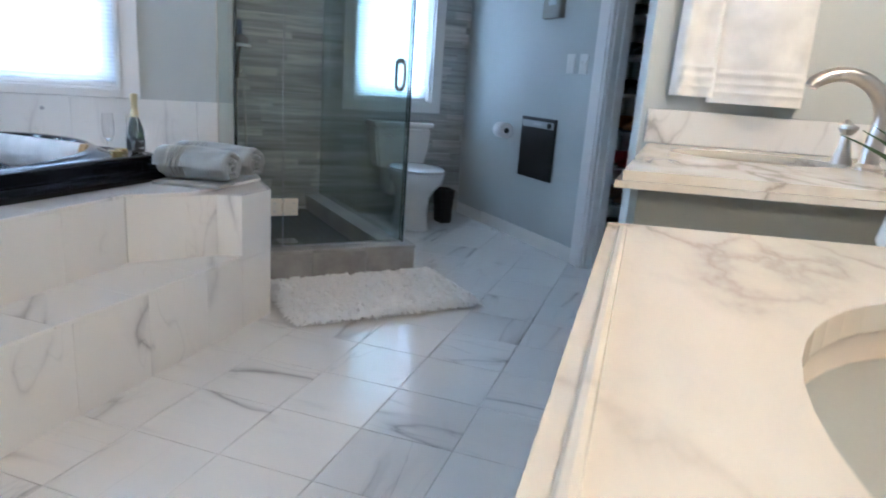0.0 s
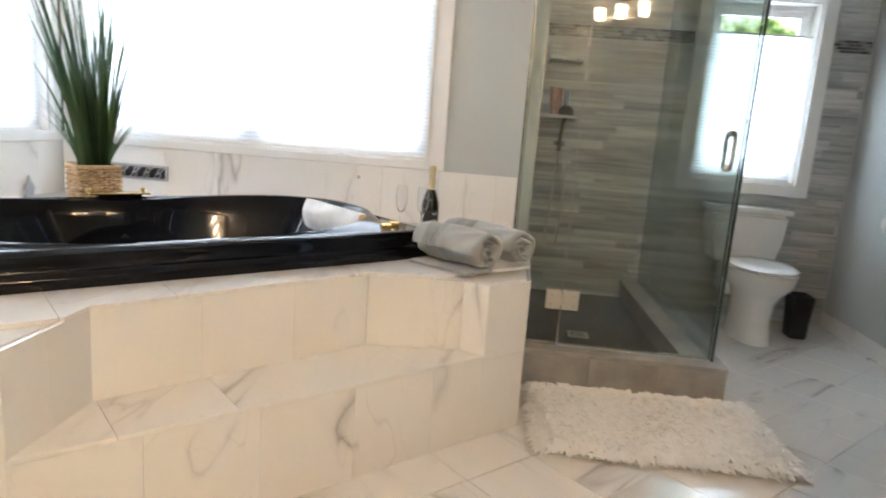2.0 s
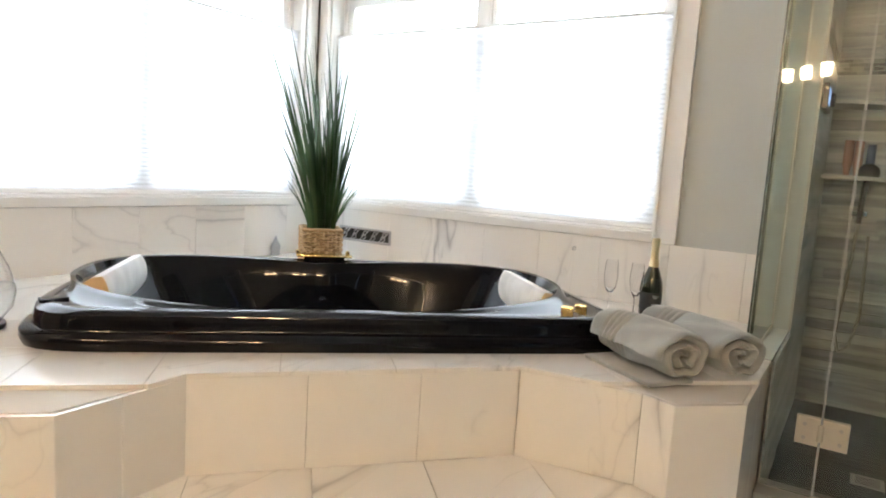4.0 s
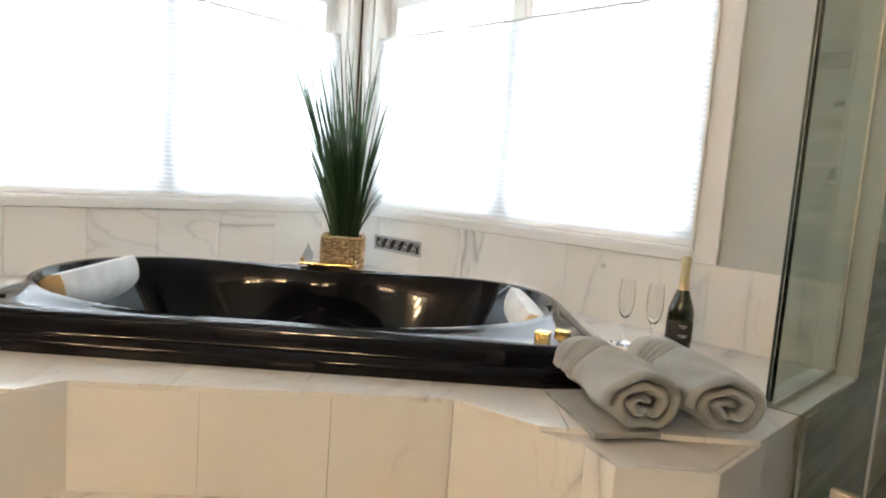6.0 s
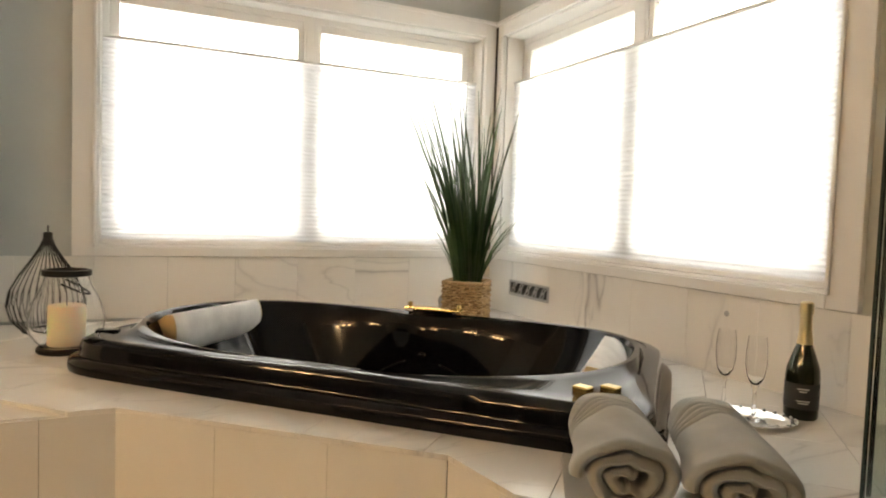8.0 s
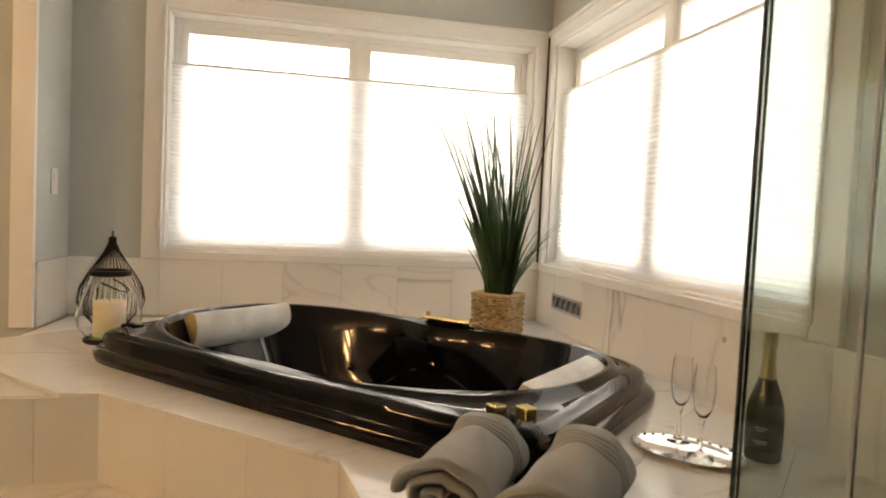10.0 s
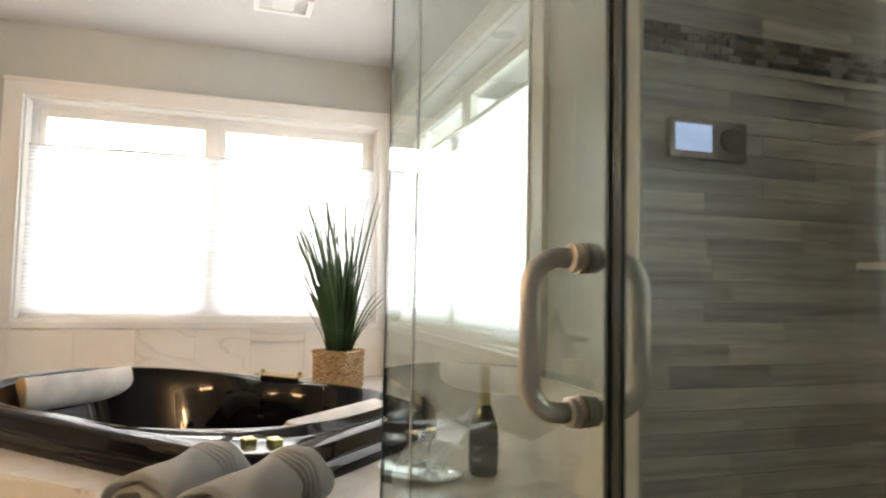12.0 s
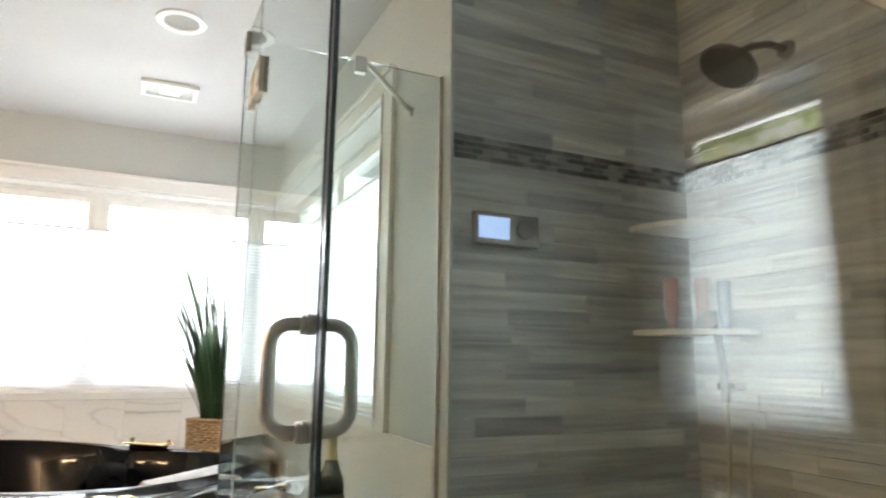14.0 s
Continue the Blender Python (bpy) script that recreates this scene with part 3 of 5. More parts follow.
for a, b in ((2.627, 2.93), (2.93, 3.235), (3.235, 3.52)):
    part("stone", boxbm(a + 0.001, b - 0.001, -0.655, -0.535, FZ, CZ - 0.022, bevel=0.003), M_CURB, curb)
    part("stone", boxbm(a + 0.001, b - 0.001, -0.668, -0.525, CZ - 0.021, CZ, bevel=0.004), M_CURB, curb)
for a, b in ((-0.523, 0.0), (0.0, 0.5), (0.5, 0.948)):
    xa, xb = side_x(a), side_x(b)
    part("stone", prism(bmesh.new(), [(xa - 0.11, a + 0.001), (xa + 0.045, a + 0.001), (xb + 0.045, b - 0.001), (xb - 0.11, b - 0.001)], FZ, CZ - 0.022, 0.003), M_CURB, curb)
    part("stone", prism(bmesh.new(), [(xa - 0.12, a + 0.001), (xa + 0.055, a + 0.001), (xb + 0.055, b - 0.001), (xb - 0.12, b - 0.001)], CZ - 0.021, CZ, 0.004), M_CURB, curb)
shower_floor = structure(finish("shower_floor", boxbm(2.622, 3.36, -0.535, 0.95, -0.004, 0.03), M_GROUT_DARK), "dark grey stone shower floor", "shower floor")
bm = bmesh.new()
for i in range(15):
    for j in range(28):
        x, y = 2.630 + i * 0.0525, -0.528 + j * 0.0525
        box(bm, x, x + 0.050, y, y + 0.050, 0.0302, 0.0345)
tagged(part("stone_tiles", bm, M_PEBBLE, shower_floor), kind="stuff")


def pane_thing(name, label, boxes):
    t = tagged(new(name), label, "shower glass")
    bm = bmesh.new()
    for b in boxes:
        box(bm, *b)
    g = part("pane", bm, M_GLASS, t)
    g.visible_shadow = False
    return t


def poly_pane(parent, pts, y0, y1):
    bm = prism(bmesh.new(), pts, y0, y1)
    bmesh.ops.transform(bm, matrix=Matrix(((1, 0, 0, 0), (0, 0, 1, 0), (0, 1, 0, 0), (0, 0, 0, 1))), verts=bm.verts)
    g = part("pane", bm, M_GLASS, parent)
    g.visible_shadow = False
    return g


fixed = tagged(new("shower_glass_panel"), "clear fixed glass shower panel notched over the tub deck", "shower glass")
poly_pane(fixed, [(2.636, CZ + 0.004), (2.783, CZ + 0.004), (2.783, GT), (2.552, GT), (2.552, DECK + 0.004), (2.636, DECK + 0.004)], GY - 0.005, GY + 0.005)
part("edge_seal", boxbm(2.546, 2.5515, GY - 0.006, GY + 0.006, DECK + 0.001, GT), M_EDGE, fixed, "dark polished glass edge")
door = tagged(new("shower_door"), "clear frameless glass shower door with a nickel handle", "shower door")
poly_pane(door, [(2.790, CZ + 0.012), (3.447, CZ + 0.012), (3.447, GT), (2.790, GT)], GY - 0.005, GY + 0.005)
part("edge_seal", boxbm(3.4475, 3.453, GY - 0.007, GY + 0.006, CZ + 0.012, GT), M_EDGE, door, "dark door edge seal")
part("edge_seal", boxbm(2.7835, 2.7895, GY - 0.006, GY + 0.006, CZ + 0.012, GT), M_SEAL, door, "clear hinge-side seal")
part("bottom_sweep", boxbm(2.790, 3.447, GY - 0.007, GY + 0.007, CZ + 0.003, CZ + 0.012), M_SEAL, door)
side = tagged(new("shower_glass_panel"), "clear fixed glass panel between shower and toilet", "shower glass")
g = part("pane", prism(bmesh.new(), [(side_x(GY) - 0.005, GY), (side_x(GY) + 0.005, GY), (side_x(0.94) + 0.005, 0.94), (side_x(0.94) - 0.005, 0.94)], CZ + 0.002, GT), M_GLASS, side)
g.visible_shadow = False
part("edge_seal", boxbm(side_x(GY) - 0.006, side_x(GY) + 0.006, GY - 0.0055, GY - 0.0005, CZ + 0.002, GT), M_EDGE, side, "dark polished glass edge")
ret = pane_thing("shower_glass_panel", "clear glass return panel standing on the tub deck", [(2.553, 2.563, GY + 0.006, -0.003, DECK + 0.014, GT)])
part("base_channel", boxbm(2.549, 2.568, GY + 0.006, -0.003, DECK + 0.0005, DECK + 0.014), M_NICKEL, ret, "brushed metal channel")
part("wall_channel", boxbm(2.548, 2.569, -0.014, -0.0025, DECK + 0.015, GT), M_SATIN, ret, "brushed metal channel")

# ---------------------------------------------------------------- more materials
def terry(name, base, depth=0.6, scale=420.0):
    m = mat(name, base, 0.95, spec=0.1)
    c = coords(m, False)
    n = nd(m, "ShaderNodeTexNoise", Scale=scale, Detail=2.0)
    lk(m, c, n.inputs["Vector"])
    n2 = nd(m, "ShaderNodeTexNoise", Scale=9.0, Detail=3.0)
    lk(m, c, n2.inputs["Vector"])
    r = ramp(m, n2.outputs["Fac"], [(0.3, tuple(v * 0.85 for v in base)), (0.7, tuple(min(1, v * 1.12) for v in base))])
    lk(m, r.outputs[0], bsdf(m).inputs["Base Color"])
    bsdf(m).inputs["Sheen Weight"].default_value = 0.4
    add_bump(m, n.outputs["Fac"], depth, 0.004)
    return m


M_TOWEL = terry("grey_terry", (0.30, 0.315, 0.305))
M_TOWEL_W = terry("white_terry", (0.86, 0.85, 0.82))
M_PILLOW = terry("white_pillow_vinyl", (0.80, 0.79, 0.77), 0.25, 60.0)
M_FOAM = terry("cream_foam_end", (0.62, 0.47, 0.27), 0.3, 150.0)
M_RUG = island_material("white_shag", [(0.0, (0.90, 0.89, 0.86)), (1.0, (0.95, 0.94, 0.92))], 0.95)
M_LEAF = island_material("grass_blade_green", [(0.0, (0.018, 0.050, 0.016)), (0.6, (0.035, 0.085, 0.028)), (1.0, (0.075, 0.12, 0.05))], 0.45)
M_WICKER = island_material("seagrass_wicker", [(0.0, (0.22, 0.13, 0.06)), (0.5, (0.38, 0.24, 0.12)), (1.0, (0.52, 0.36, 0.20))], 0.7)
M_SOIL = painted("dark_soil", (0.03, 0.025, 0.02), 0.95)
M_CAB = painted("cabinet_paint_grey_green", (0.30, 0.31, 0.28), 0.4)
M_SINK = mat("biscuit_sink_ceramic", (0.62, 0.55, 0.45), 0.12)
M_CANDLE = mat("cream_wax", (0.80, 0.70, 0.50), 0.45)
bsdf(M_CANDLE).inputs["Subsurface Weight"].default_value = 0.25
M_BOTTLE = mat("dark_green_bottle_glass", (0.012, 0.016, 0.006), 0.06)
M_FOIL = brushed("champagne_gold_foil", (0.72, 0.60, 0.36), 0.35)
M_LABEL_DARK = mat("black_paper_label", (0.02, 0.02, 0.022), 0.6)
M_INK = mat("silver_ink", (0.55, 0.55, 0.55), 0.5)
M_BLUE = mat("slate_blue_plastic", (0.12, 0.15, 0.24), 0.35)
M_PINK = mat("dusty_pink_plastic", (0.36, 0.185, 0.15), 0.35)
M_STEEL_DARK = brushed("dark_bronze_fitting", (0.16, 0.14, 0.13), 0.35)
M_SHELF_STONE = marble("pale_stone_shelf", (0.66, 0.62, 0.55), 0.3)
M_WIRE = mat("dark_brown_cord", (0.035, 0.025, 0.02), 0.6)
M_PAPER = terry("tissue_paper", (0.80, 0.78, 0.74), 0.1, 90.0)
M_VENT = mat("pewter_grille", (0.42, 0.42, 0.43), 0.4, 0.35)
M_ONION = mat("pale_grey_form", (0.36, 0.37, 0.39), 0.35)
M_HINGE = brushed("satin_brass_hinge", (0.68, 0.61, 0.50), 0.38)
M_BEIGE = mat("beige_plastic", (0.26, 0.25, 0.21), 0.5)
M_SHOES = [mat("black_leather", (0.015, 0.014, 0.014), 0.4), mat("brown_leather", (0.12, 0.06, 0.03), 0.5), mat("red_leather", (0.35, 0.02, 0.04), 0.4), mat("tan_leather", (0.45, 0.22, 0.07), 0.5)]


def foliage_backdrop():
    m = bpy.data.materials.new("daylit_foliage")
    m.use_nodes = True
    b = bsdf(m)
    c = coords(m, False)
    n = nd(m, "ShaderNodeTexNoise", Scale=3.0, Detail=9.0, Roughness=0.7)
    lk(m, c, n.inputs["Vector"])
    r = ramp(m, n.outputs["Fac"], [(0.38, (0.04, 0.08, 0.02)), (0.46, (0.20, 0.28, 0.08)), (0.53, (0.55, 0.62, 0.34)), (0.60, (1.0, 1.0, 0.95))])
    lk(m, r.outputs[0], b.inputs["Base Color"])
    lk(m, r.outputs[0], b.inputs["Emission Color"])
    b.inputs["Emission Strength"].default_value = 2.3
    return m


structure(finish("backdrop_garden", boxbm(1.5, 8.0, 4.6, 4.65, -1.0, 5.0), foliage_backdrop()), "sunlit green garden trees outside the window", "backdrop")

M_HAZE = glow("bright_hazy_sky", (0.93, 0.96, 1.0), 1.7)
structure(finish("backdrop_sky_right", boxbm(-3.2, 1.45, 3.0, 3.02, 0.5, 5.5), M_HAZE), "bright hazy white sky outside the window", "backdrop")
structure(finish("backdrop_sky_left", boxbm(-3.25, -3.22, -4.5, 3.0, 0.5, 5.5), M_HAZE), "bright hazy white sky outside the window", "backdrop")


# ---------------------------------------------------------------- tub fittings
def uvz(p, q, z):
    x, y = UV(p, q)
    return Vector((x, y, z))


def deck_pose(p, q, z, rz=0):
    x, y = UV(p, q)
    return pose(x, y, z, 0, 0, 45 + rz)


spout = part("spout", boxbm(-0.125, 0.125, -0.035, 0.035, 0.0, 0.010, bevel=0.004), M_GOLD, tub, "polished brass waterfall spout")
spout.matrix_local = deck_pose(0.055, -1.055, 0.682)
sb = part("spout_base", boxbm(-0.09, 0.09, -0.03, 0.035, 0.0, 0.034, bevel=0.004), M_TUB, tub)
sb.matrix_local = deck_pose(0.055, -1.05, 0.648)
for p, q in ((-0.065, -1.03), (0.16, -1.03)):
    k = part("spout_knob", lathe(bmesh.new(), [(0.008, 0), (0.008, 0.012), (0.011, 0.014), (0.011, 0.022), (0.006, 0.026)], 16), M_GOLD, tub, "small brass knob")
    k.matrix_local = deck_pose(p, q, 0.682)
for x, y in ((2.030, -0.862), (2.050, -0.792)):
    bm = boxbm(-0.021, 0.021, -0.017, 0.017, 0.004, 0.025, bevel=0.004)
    lathe(bm, [(0.014, 0.0), (0.014, 0.006)], 16)
    k = part("control_knob", bm, M_GOLD, tub, "square-cut polished brass knob")
    k.matrix_local = pose(x, y, DECK + 0.094, 0, 0, 20)
for t_, z in ((math.pi / 2, 0.50), (0.78, 0.43), (2.36, 0.43)):
    j = part("jet", lathe(bmesh.new(), [(0.018, 0.0), (0.018, 0.004), (0.012, 0.006), (0.008, 0.009), (0.005, 0.009)], 20), M_TUB, tub)
    j.matrix_local = Matrix.Translation(on_basin(t_, z)) @ pose(0, 0, 0, 0, 0, 45 + math.degrees(t_) - 90) @ pose(0, 0, 0, 84, 0, 0)
for sgn in (-1, 1):
    pts = [on_basin(math.pi / 2 - sgn * (0.16 + 0.62 * i / 12), 0.47 - 0.20 * (i / 12) ** 1.3, 0.002) for i in range(13)]
    part("seat_ridge", tube(bmesh.new(), pts, 0.010, 8), M_TUB, tub, smooth=True)
cap = part("rim_cap", boxbm(-0.035, 0.035, -0.022, 0.022, 0.0, 0.012, bevel=0.004), M_TUB, tub)
cap.matrix_local = deck_pose(-0.735, -2.02, DECK + 0.098, 35)


def bath_pillow(p, q0, q1, z, lean):
    t = tagged(new("bath_pillow"), "white half-round bath pillow with cream foam ends on the rim", "bath pillow", "bath pillows")
    m = deck_pose(p, (q0 + q1) / 2, z, 90)
    L = abs(q1 - q0) / 2
    prof = []
    for i in range(25):
        a = math.pi * (i / 24) - math.pi / 2
        prof.append((0.112 * math.cos(a), 0.098 * math.sin(a)))
    prof += [(-0.014, 0.098 - 0.196 * (i + 1) / 7) for i in range(6)]
    rot = radians(lean)
    prof = [(a * math.cos(rot) - b * math.sin(rot), a * math.sin(rot) + b * math.cos(rot)) for a, b in prof]
    xs = [-L, -L + 0.008] + [-L + 0.008 + (2 * L - 0.016) * i / 10 for i in range(1, 10)] + [L - 0.008, L]
    rings = []
    for i, x in enumerate(xs):
        s = 0.95 if i in (0, len(xs) - 1) else 1.0 - 0.025 * math.cos(x / L * 1.4) * 0.5
        rings.append([(x, a * s, b * s) for a, b in prof])
    body = part("cover", loft(bmesh.new(), rings), M_PILLOW, t, smooth=True)
    for x in (-L, L):
        bm = bmesh.new()
        bm.faces.new([bm.verts.new((x, a * 0.95, b * 0.95)) for a, b in prof])
        r = bmesh.ops.extrude_face_region(bm, geom=bm.faces[:])
        bmesh.ops.translate(bm, vec=(0.004 if x > 0 else -0.004, 0, 0), verts=[v for v in r["geom"] if isinstance(v, bmesh.types.BMVert)])
        part("foam_end", bm, M_FOAM, t, "cream foam end")
    t.matrix_world = m
    return t


bath_pillow(-0.745, -1.80, -1.30, 0.645, -125)
bath_pillow(0.888, -1.87, -1.38, 0.642, -55)


# ---------------------------------------------------------------- rolled towels
def rolled_towel(front, back, r, seed, flap=False):
    rnd = random.Random(seed)
    t = tagged(new("rolled_towel"), "grey terry bath towel rolled up on the marble deck", "towel", "rolled grey towels")
    f, b = Vector(front), Vector((back[0], back[1], front[2]))
    L = (b - f).length
    ang = math.degrees(math.atan2((b - f).y, (b - f).x))
    turns, n = 2.35, 130
    prof = []
    th = r * 0.265
    for i in range(n + 1):
        a = turns * 2 * math.pi * i / n
        rr = r * (0.26 + 0.74 * i / n) * (1 + 0.035 * math.sin(2.3 * a + seed) * (1 - 0.6 * i / n))
        prof.append((a, rr))
    outer = [(math.cos(-a + 2.2) * rr, math.sin(-a + 2.2) * rr * 0.83) for a, rr in prof]
    inn = [(math.cos(-a + 2.2) * max(rr - th, 0.004), math.sin(-a + 2.2) * max(rr - th, 0.004) * 0.83) for a, rr in prof]
    # rounded lip at both ends of the cloth
    loop = outer + inn[::-1]
    xs = [0.0, 0.006, 0.016] + [0.016 + (L - 0.032) * i / 90 for i in range(1, 90)] + [L - 0.016, L - 0.006, L]
    rings = []
    ph = rnd.uniform(0, 6)
    for k, x in enumerate(xs):
        e = {0: 0.012, 1: 0.004}.get(min(k, len(xs) - 1 - k), 0.0)
        band = 0.0
        for c in (0.66, 0.72, 0.78, 0.84):
            band -= 0.0085 * math.exp(-((x / L - c + 0.03 * math.sin(ph)) / 0.011) ** 2)
        rg = []
        for idx, (u, w) in enumerate(loop):
            d = math.hypot(u, w) + 1e-6
            g = 1 + (band + 0.0055 * math.sin(5 * x / L + ph + 2 * math.atan2(w, u)) + 0.003 * math.sin(11 * x / L + 5 * math.atan2(w, u))) / d
            off = (-e if idx <= n else e) / d
            sag = 1.0 - 0.05 * math.sin(math.pi * x / L)
            rg.append((x, u * (g + off), w * (g + off) * sag))
        rings.append(rg)
    bm = loft(bmesh.new(), rings)
    bm.verts.ensure_lookup_table()
    nl = len(loop)
    for base in (0, (len(xs) - 1) * nl):
        for i in range(n):
            vs = [bm.verts[base + i], bm.verts[base + i + 1], bm.verts[base + nl - 2 - i], bm.verts[base + nl - 1 - i]]
            try:
                bm.faces.new(vs)
            except ValueError:
                pass
    part("roll", bm, M_TOWEL, t, smooth=True)
    if flap:
        bm = boxbm(0.02, L * 0.98, -r * 0.55, r * 1.08, -r * 0.83 - 0.001, -r * 0.83 + 0.012, bevel=0.004)
        part("flap", bm, M_TOWEL, t)
    t.matrix_world = pose(f.x, f.y, f.z, 0, 0, ang)
    return t


rolled_towel((2.468, -1.090, DECK + 0.0815), (2.205, -0.918, 0), 0.096, 3, True)
rolled_towel((2.590, -0.948, DECK + 0.0805), (2.300, -0.725, 0), 0.095, 8)

# ---------------------------------------------------------------- tray, flutes, bottle
tray = tagged(new("serving_tray"), "small oval polished silver tray on the deck", "tray")
bm = lathe(bmesh.new(), [(0.0, 0.0), (0.125, 0.0), (0.132, 0.004), (0.150, 0.010), (0.156, 0.013), (0.157, 0.015), (0.150, 0.014), (0.131, 0.008), (0.124, 0.0045), (0.0, 0.004)], 48, sy=0.70, cap0=False, cap1=False)
bmesh.ops.remove_doubles(bm, verts=bm.verts, dist=0.0002)
part("dish", bm, M_SILVER, tray, smooth=True)
for k in range(28):
    a = 2 * math.pi * k / 28
    b_ = part("bead", lathe(bmesh.new(), [(0.001, -0.006), (0.0055, -0.002), (0.0055, 0.002), (0.001, 0.006)], 8), M_SILVER, tray, smooth=True)
    b_.matrix_local = pose(0.155 * math.cos(a), 0.155 * 0.70 * math.sin(a), 0.016)
tray.scale = (0.88, 0.88, 0.88)
tray.location, tray.rotation_euler = (2.085, -0.375, DECK + 0.0006), (0, 0, radians(40))


def flute(x, y, z):
    g = tagged(new("champagne_flute"), "clear empty champagne flute on the silver tray", "glass", "champagne flutes")
    prof = [(0.030, 0.0), (0.031, 0.002), (0.010, 0.007), (0.0045, 0.014), (0.004, 0.075), (0.008, 0.090), (0.022, 0.115), (0.0275, 0.150), (0.027, 0.185), (0.023, 0.225),
            (0.0222, 0.225), (0.0258, 0.185), (0.0263, 0.150), (0.021, 0.117), (0.007, 0.096), (0.001, 0.094)]
    b = part("bowl", lathe(bmesh.new(), prof, 28), M_CRYSTAL, g, smooth=True)
    b.visible_shadow = False
    g.matrix_world = pose(x, y, z)
    return g


flute(2.000, -0.345, DECK + 0.0055)
flute(2.105, -0.35, DECK + 0.0055)
wine = empty("champagne_bottle", "dark green champagne bottle with gold foil neck standing on the deck", "bottle", at=(2.122, -0.185, DECK + 0.0005))
part("glass_body", lathe(bmesh.new(), [(0.030, 0.004), (0.040, 0.0), (0.0435, 0.006), (0.0435, 0.115), (0.041, 0.140), (0.030, 0.175), (0.021, 0.200), (0.0175, 0.225)], 36), M_BOTTLE, wine, smooth=True)
part("foil", lathe(bmesh.new(), [(0.0205, 0.205), (0.0185, 0.222), (0.0160, 0.245), (0.0150, 0.285), (0.0175, 0.289), (0.0175, 0.300), (0.0165, 0.318), (0.012, 0.322)], 30), M_FOIL, wine, "crinkled gold foil", smooth=True)
part("label", lathe(bmesh.new(), [(0.0437, 0.030), (0.0441, 0.031), (0.0441, 0.099), (0.0437, 0.100)], 36, cap0=False, cap1=False), M_LABEL_DARK, wine, "black paper label", smooth=True)
for z, w, a0 in ((0.085, 0.030, -50), (0.078, 0.018, -50), (0.052, 0.034, -48), (0.046, 0.026, -48)):
    bm = bmesh.new()
    span = w / 0.0445
    pr = [(0.0443 * math.cos(radians(a0) + span * (i / 8 - 0.5)), 0.0443 * math.sin(radians(a0) + span * (i / 8 - 0.5))) for i in range(9)]
    for (xa, ya), (xb, yb) in zip(pr, pr[1:]):
        bm.faces.new([bm.verts.new(v) for v in ((xa, ya, z), (xb, yb, z), (xb, yb, z + 0.003), (xa, ya, z + 0.003))])
    part("lettering", bm, M_INK, wine, "illegible silver lettering")

# ---------------------------------------------------------------- potted grass
plant = empty("potted_grass", "tall artificial green grass in a square woven seagrass basket", "potted plant", at=(0.44, -0.375, DECK + 0.0005), rz=-40)
bm = bmesh.new()
rnd = random.Random(5)
W, H = 0.096, 0.198
for row in range(15):
    z = 0.007 + row * (H - 0.012) / 14
    for side_ in range(4):
        for k in range(9):
            a, b = -W + 2 * W * k / 9, -W + 2 * W * (k + 1) / 9
            out_ = 0.006 if (k + row) % 2 else -0.001
            cc = Matrix.Rotation(side_ * math.pi / 2, 4, "Z")
            tp = 1.0 + 0.03 * z / H
            pts = [cc @ Vector((a * tp, W * tp - 0.004 , z)), cc @ Vector(((a + b) / 2 * tp, W * tp + out_, z + rnd.uniform(-0.001, 0.001))), cc @ Vector((b * tp, W * tp - 0.004, z))]
            tube(bm, pts, 0.0062, 6)
tagged(part("weave", bm, M_WICKER, plant, smooth=True), kind="stuff")
part("liner", boxbm(-0.088, 0.088, -0.088, 0.088, 0.002, H - 0.02), M_SOIL, plant)
bm = bmesh.new()
for side_ in range(4):
    cc = Matrix.Rotation(side_ * math.pi / 2, 4, "Z")
    tube(bm, [cc @ Vector((-0.100 + 0.200 * i / 8, 0.098, H + 0.002 * (i % 2))) for i in range(9)], 0.009, 8)
part("braided_rim", bm, M_WICKER, plant, smooth=True)
bm = bmesh.new()


def blade(bm, base, lean, az, h, w, droop, drift=0.0):
    n = 7
    prev = None
    side_v = Vector((-math.sin(az + 1.2), math.cos(az + 1.2), 0))
    for i in range(n + 1):
        f = i / n
        out_ = lean * h * (f ** 1.4) + droop * h * f ** 4
        p = Vector(base) + Vector((math.cos(az) * out_, math.sin(az) * out_, h * (f - 0.25 * droop * f ** 3)))
        p += Vector((0.643, -0.766, 0)) * drift * h * f ** 1.6
        ww = w * (1 - f ** 2.6) + 0.0006
        pair = (bm.verts.new(p - side_v * ww), bm.verts.new(p + side_v * ww + Vector((0, 0, 0.0008))))
        if prev:
            bm.faces.new((prev[0], prev[1], pair[1], pair[0]))
        prev = pair


for k in range(135):
    az = 2.399963 * k + rnd.uniform(-0.3, 0.3)
    r0 = 0.062 * math.sqrt(rnd.random())
    h = rnd.choice((rnd.uniform(0.35, 0.62), rnd.uniform(0.5, 0.8), rnd.uniform(0.74, 1.04)))
    blade(bm, (r0 * math.cos(az), r0 * math.sin(az), H - 0.03), rnd.uniform(0.03, 0.205) * (0.35 + r0 / 0.062), az + rnd.uniform(-0.5, 0.5), h, rnd.uniform(0.005, 0.0098), rnd.choice((0.0, 0.0, 0.03)), rnd.uniform(-0.06, 0.27))
for k in range(40):
    az = rnd.uniform(0, 2 * math.pi)
    blade(bm, (0.06 * math.cos(az), 0.06 * math.sin(az), H - 0.03), rnd.uniform(0.25, 0.55), az, rnd.uniform(0.18, 0.42), 0.0022, 0.1)
tagged(part("grass_blades", bm, M_LEAF, plant, "long dark green blades"), kind="stuff")

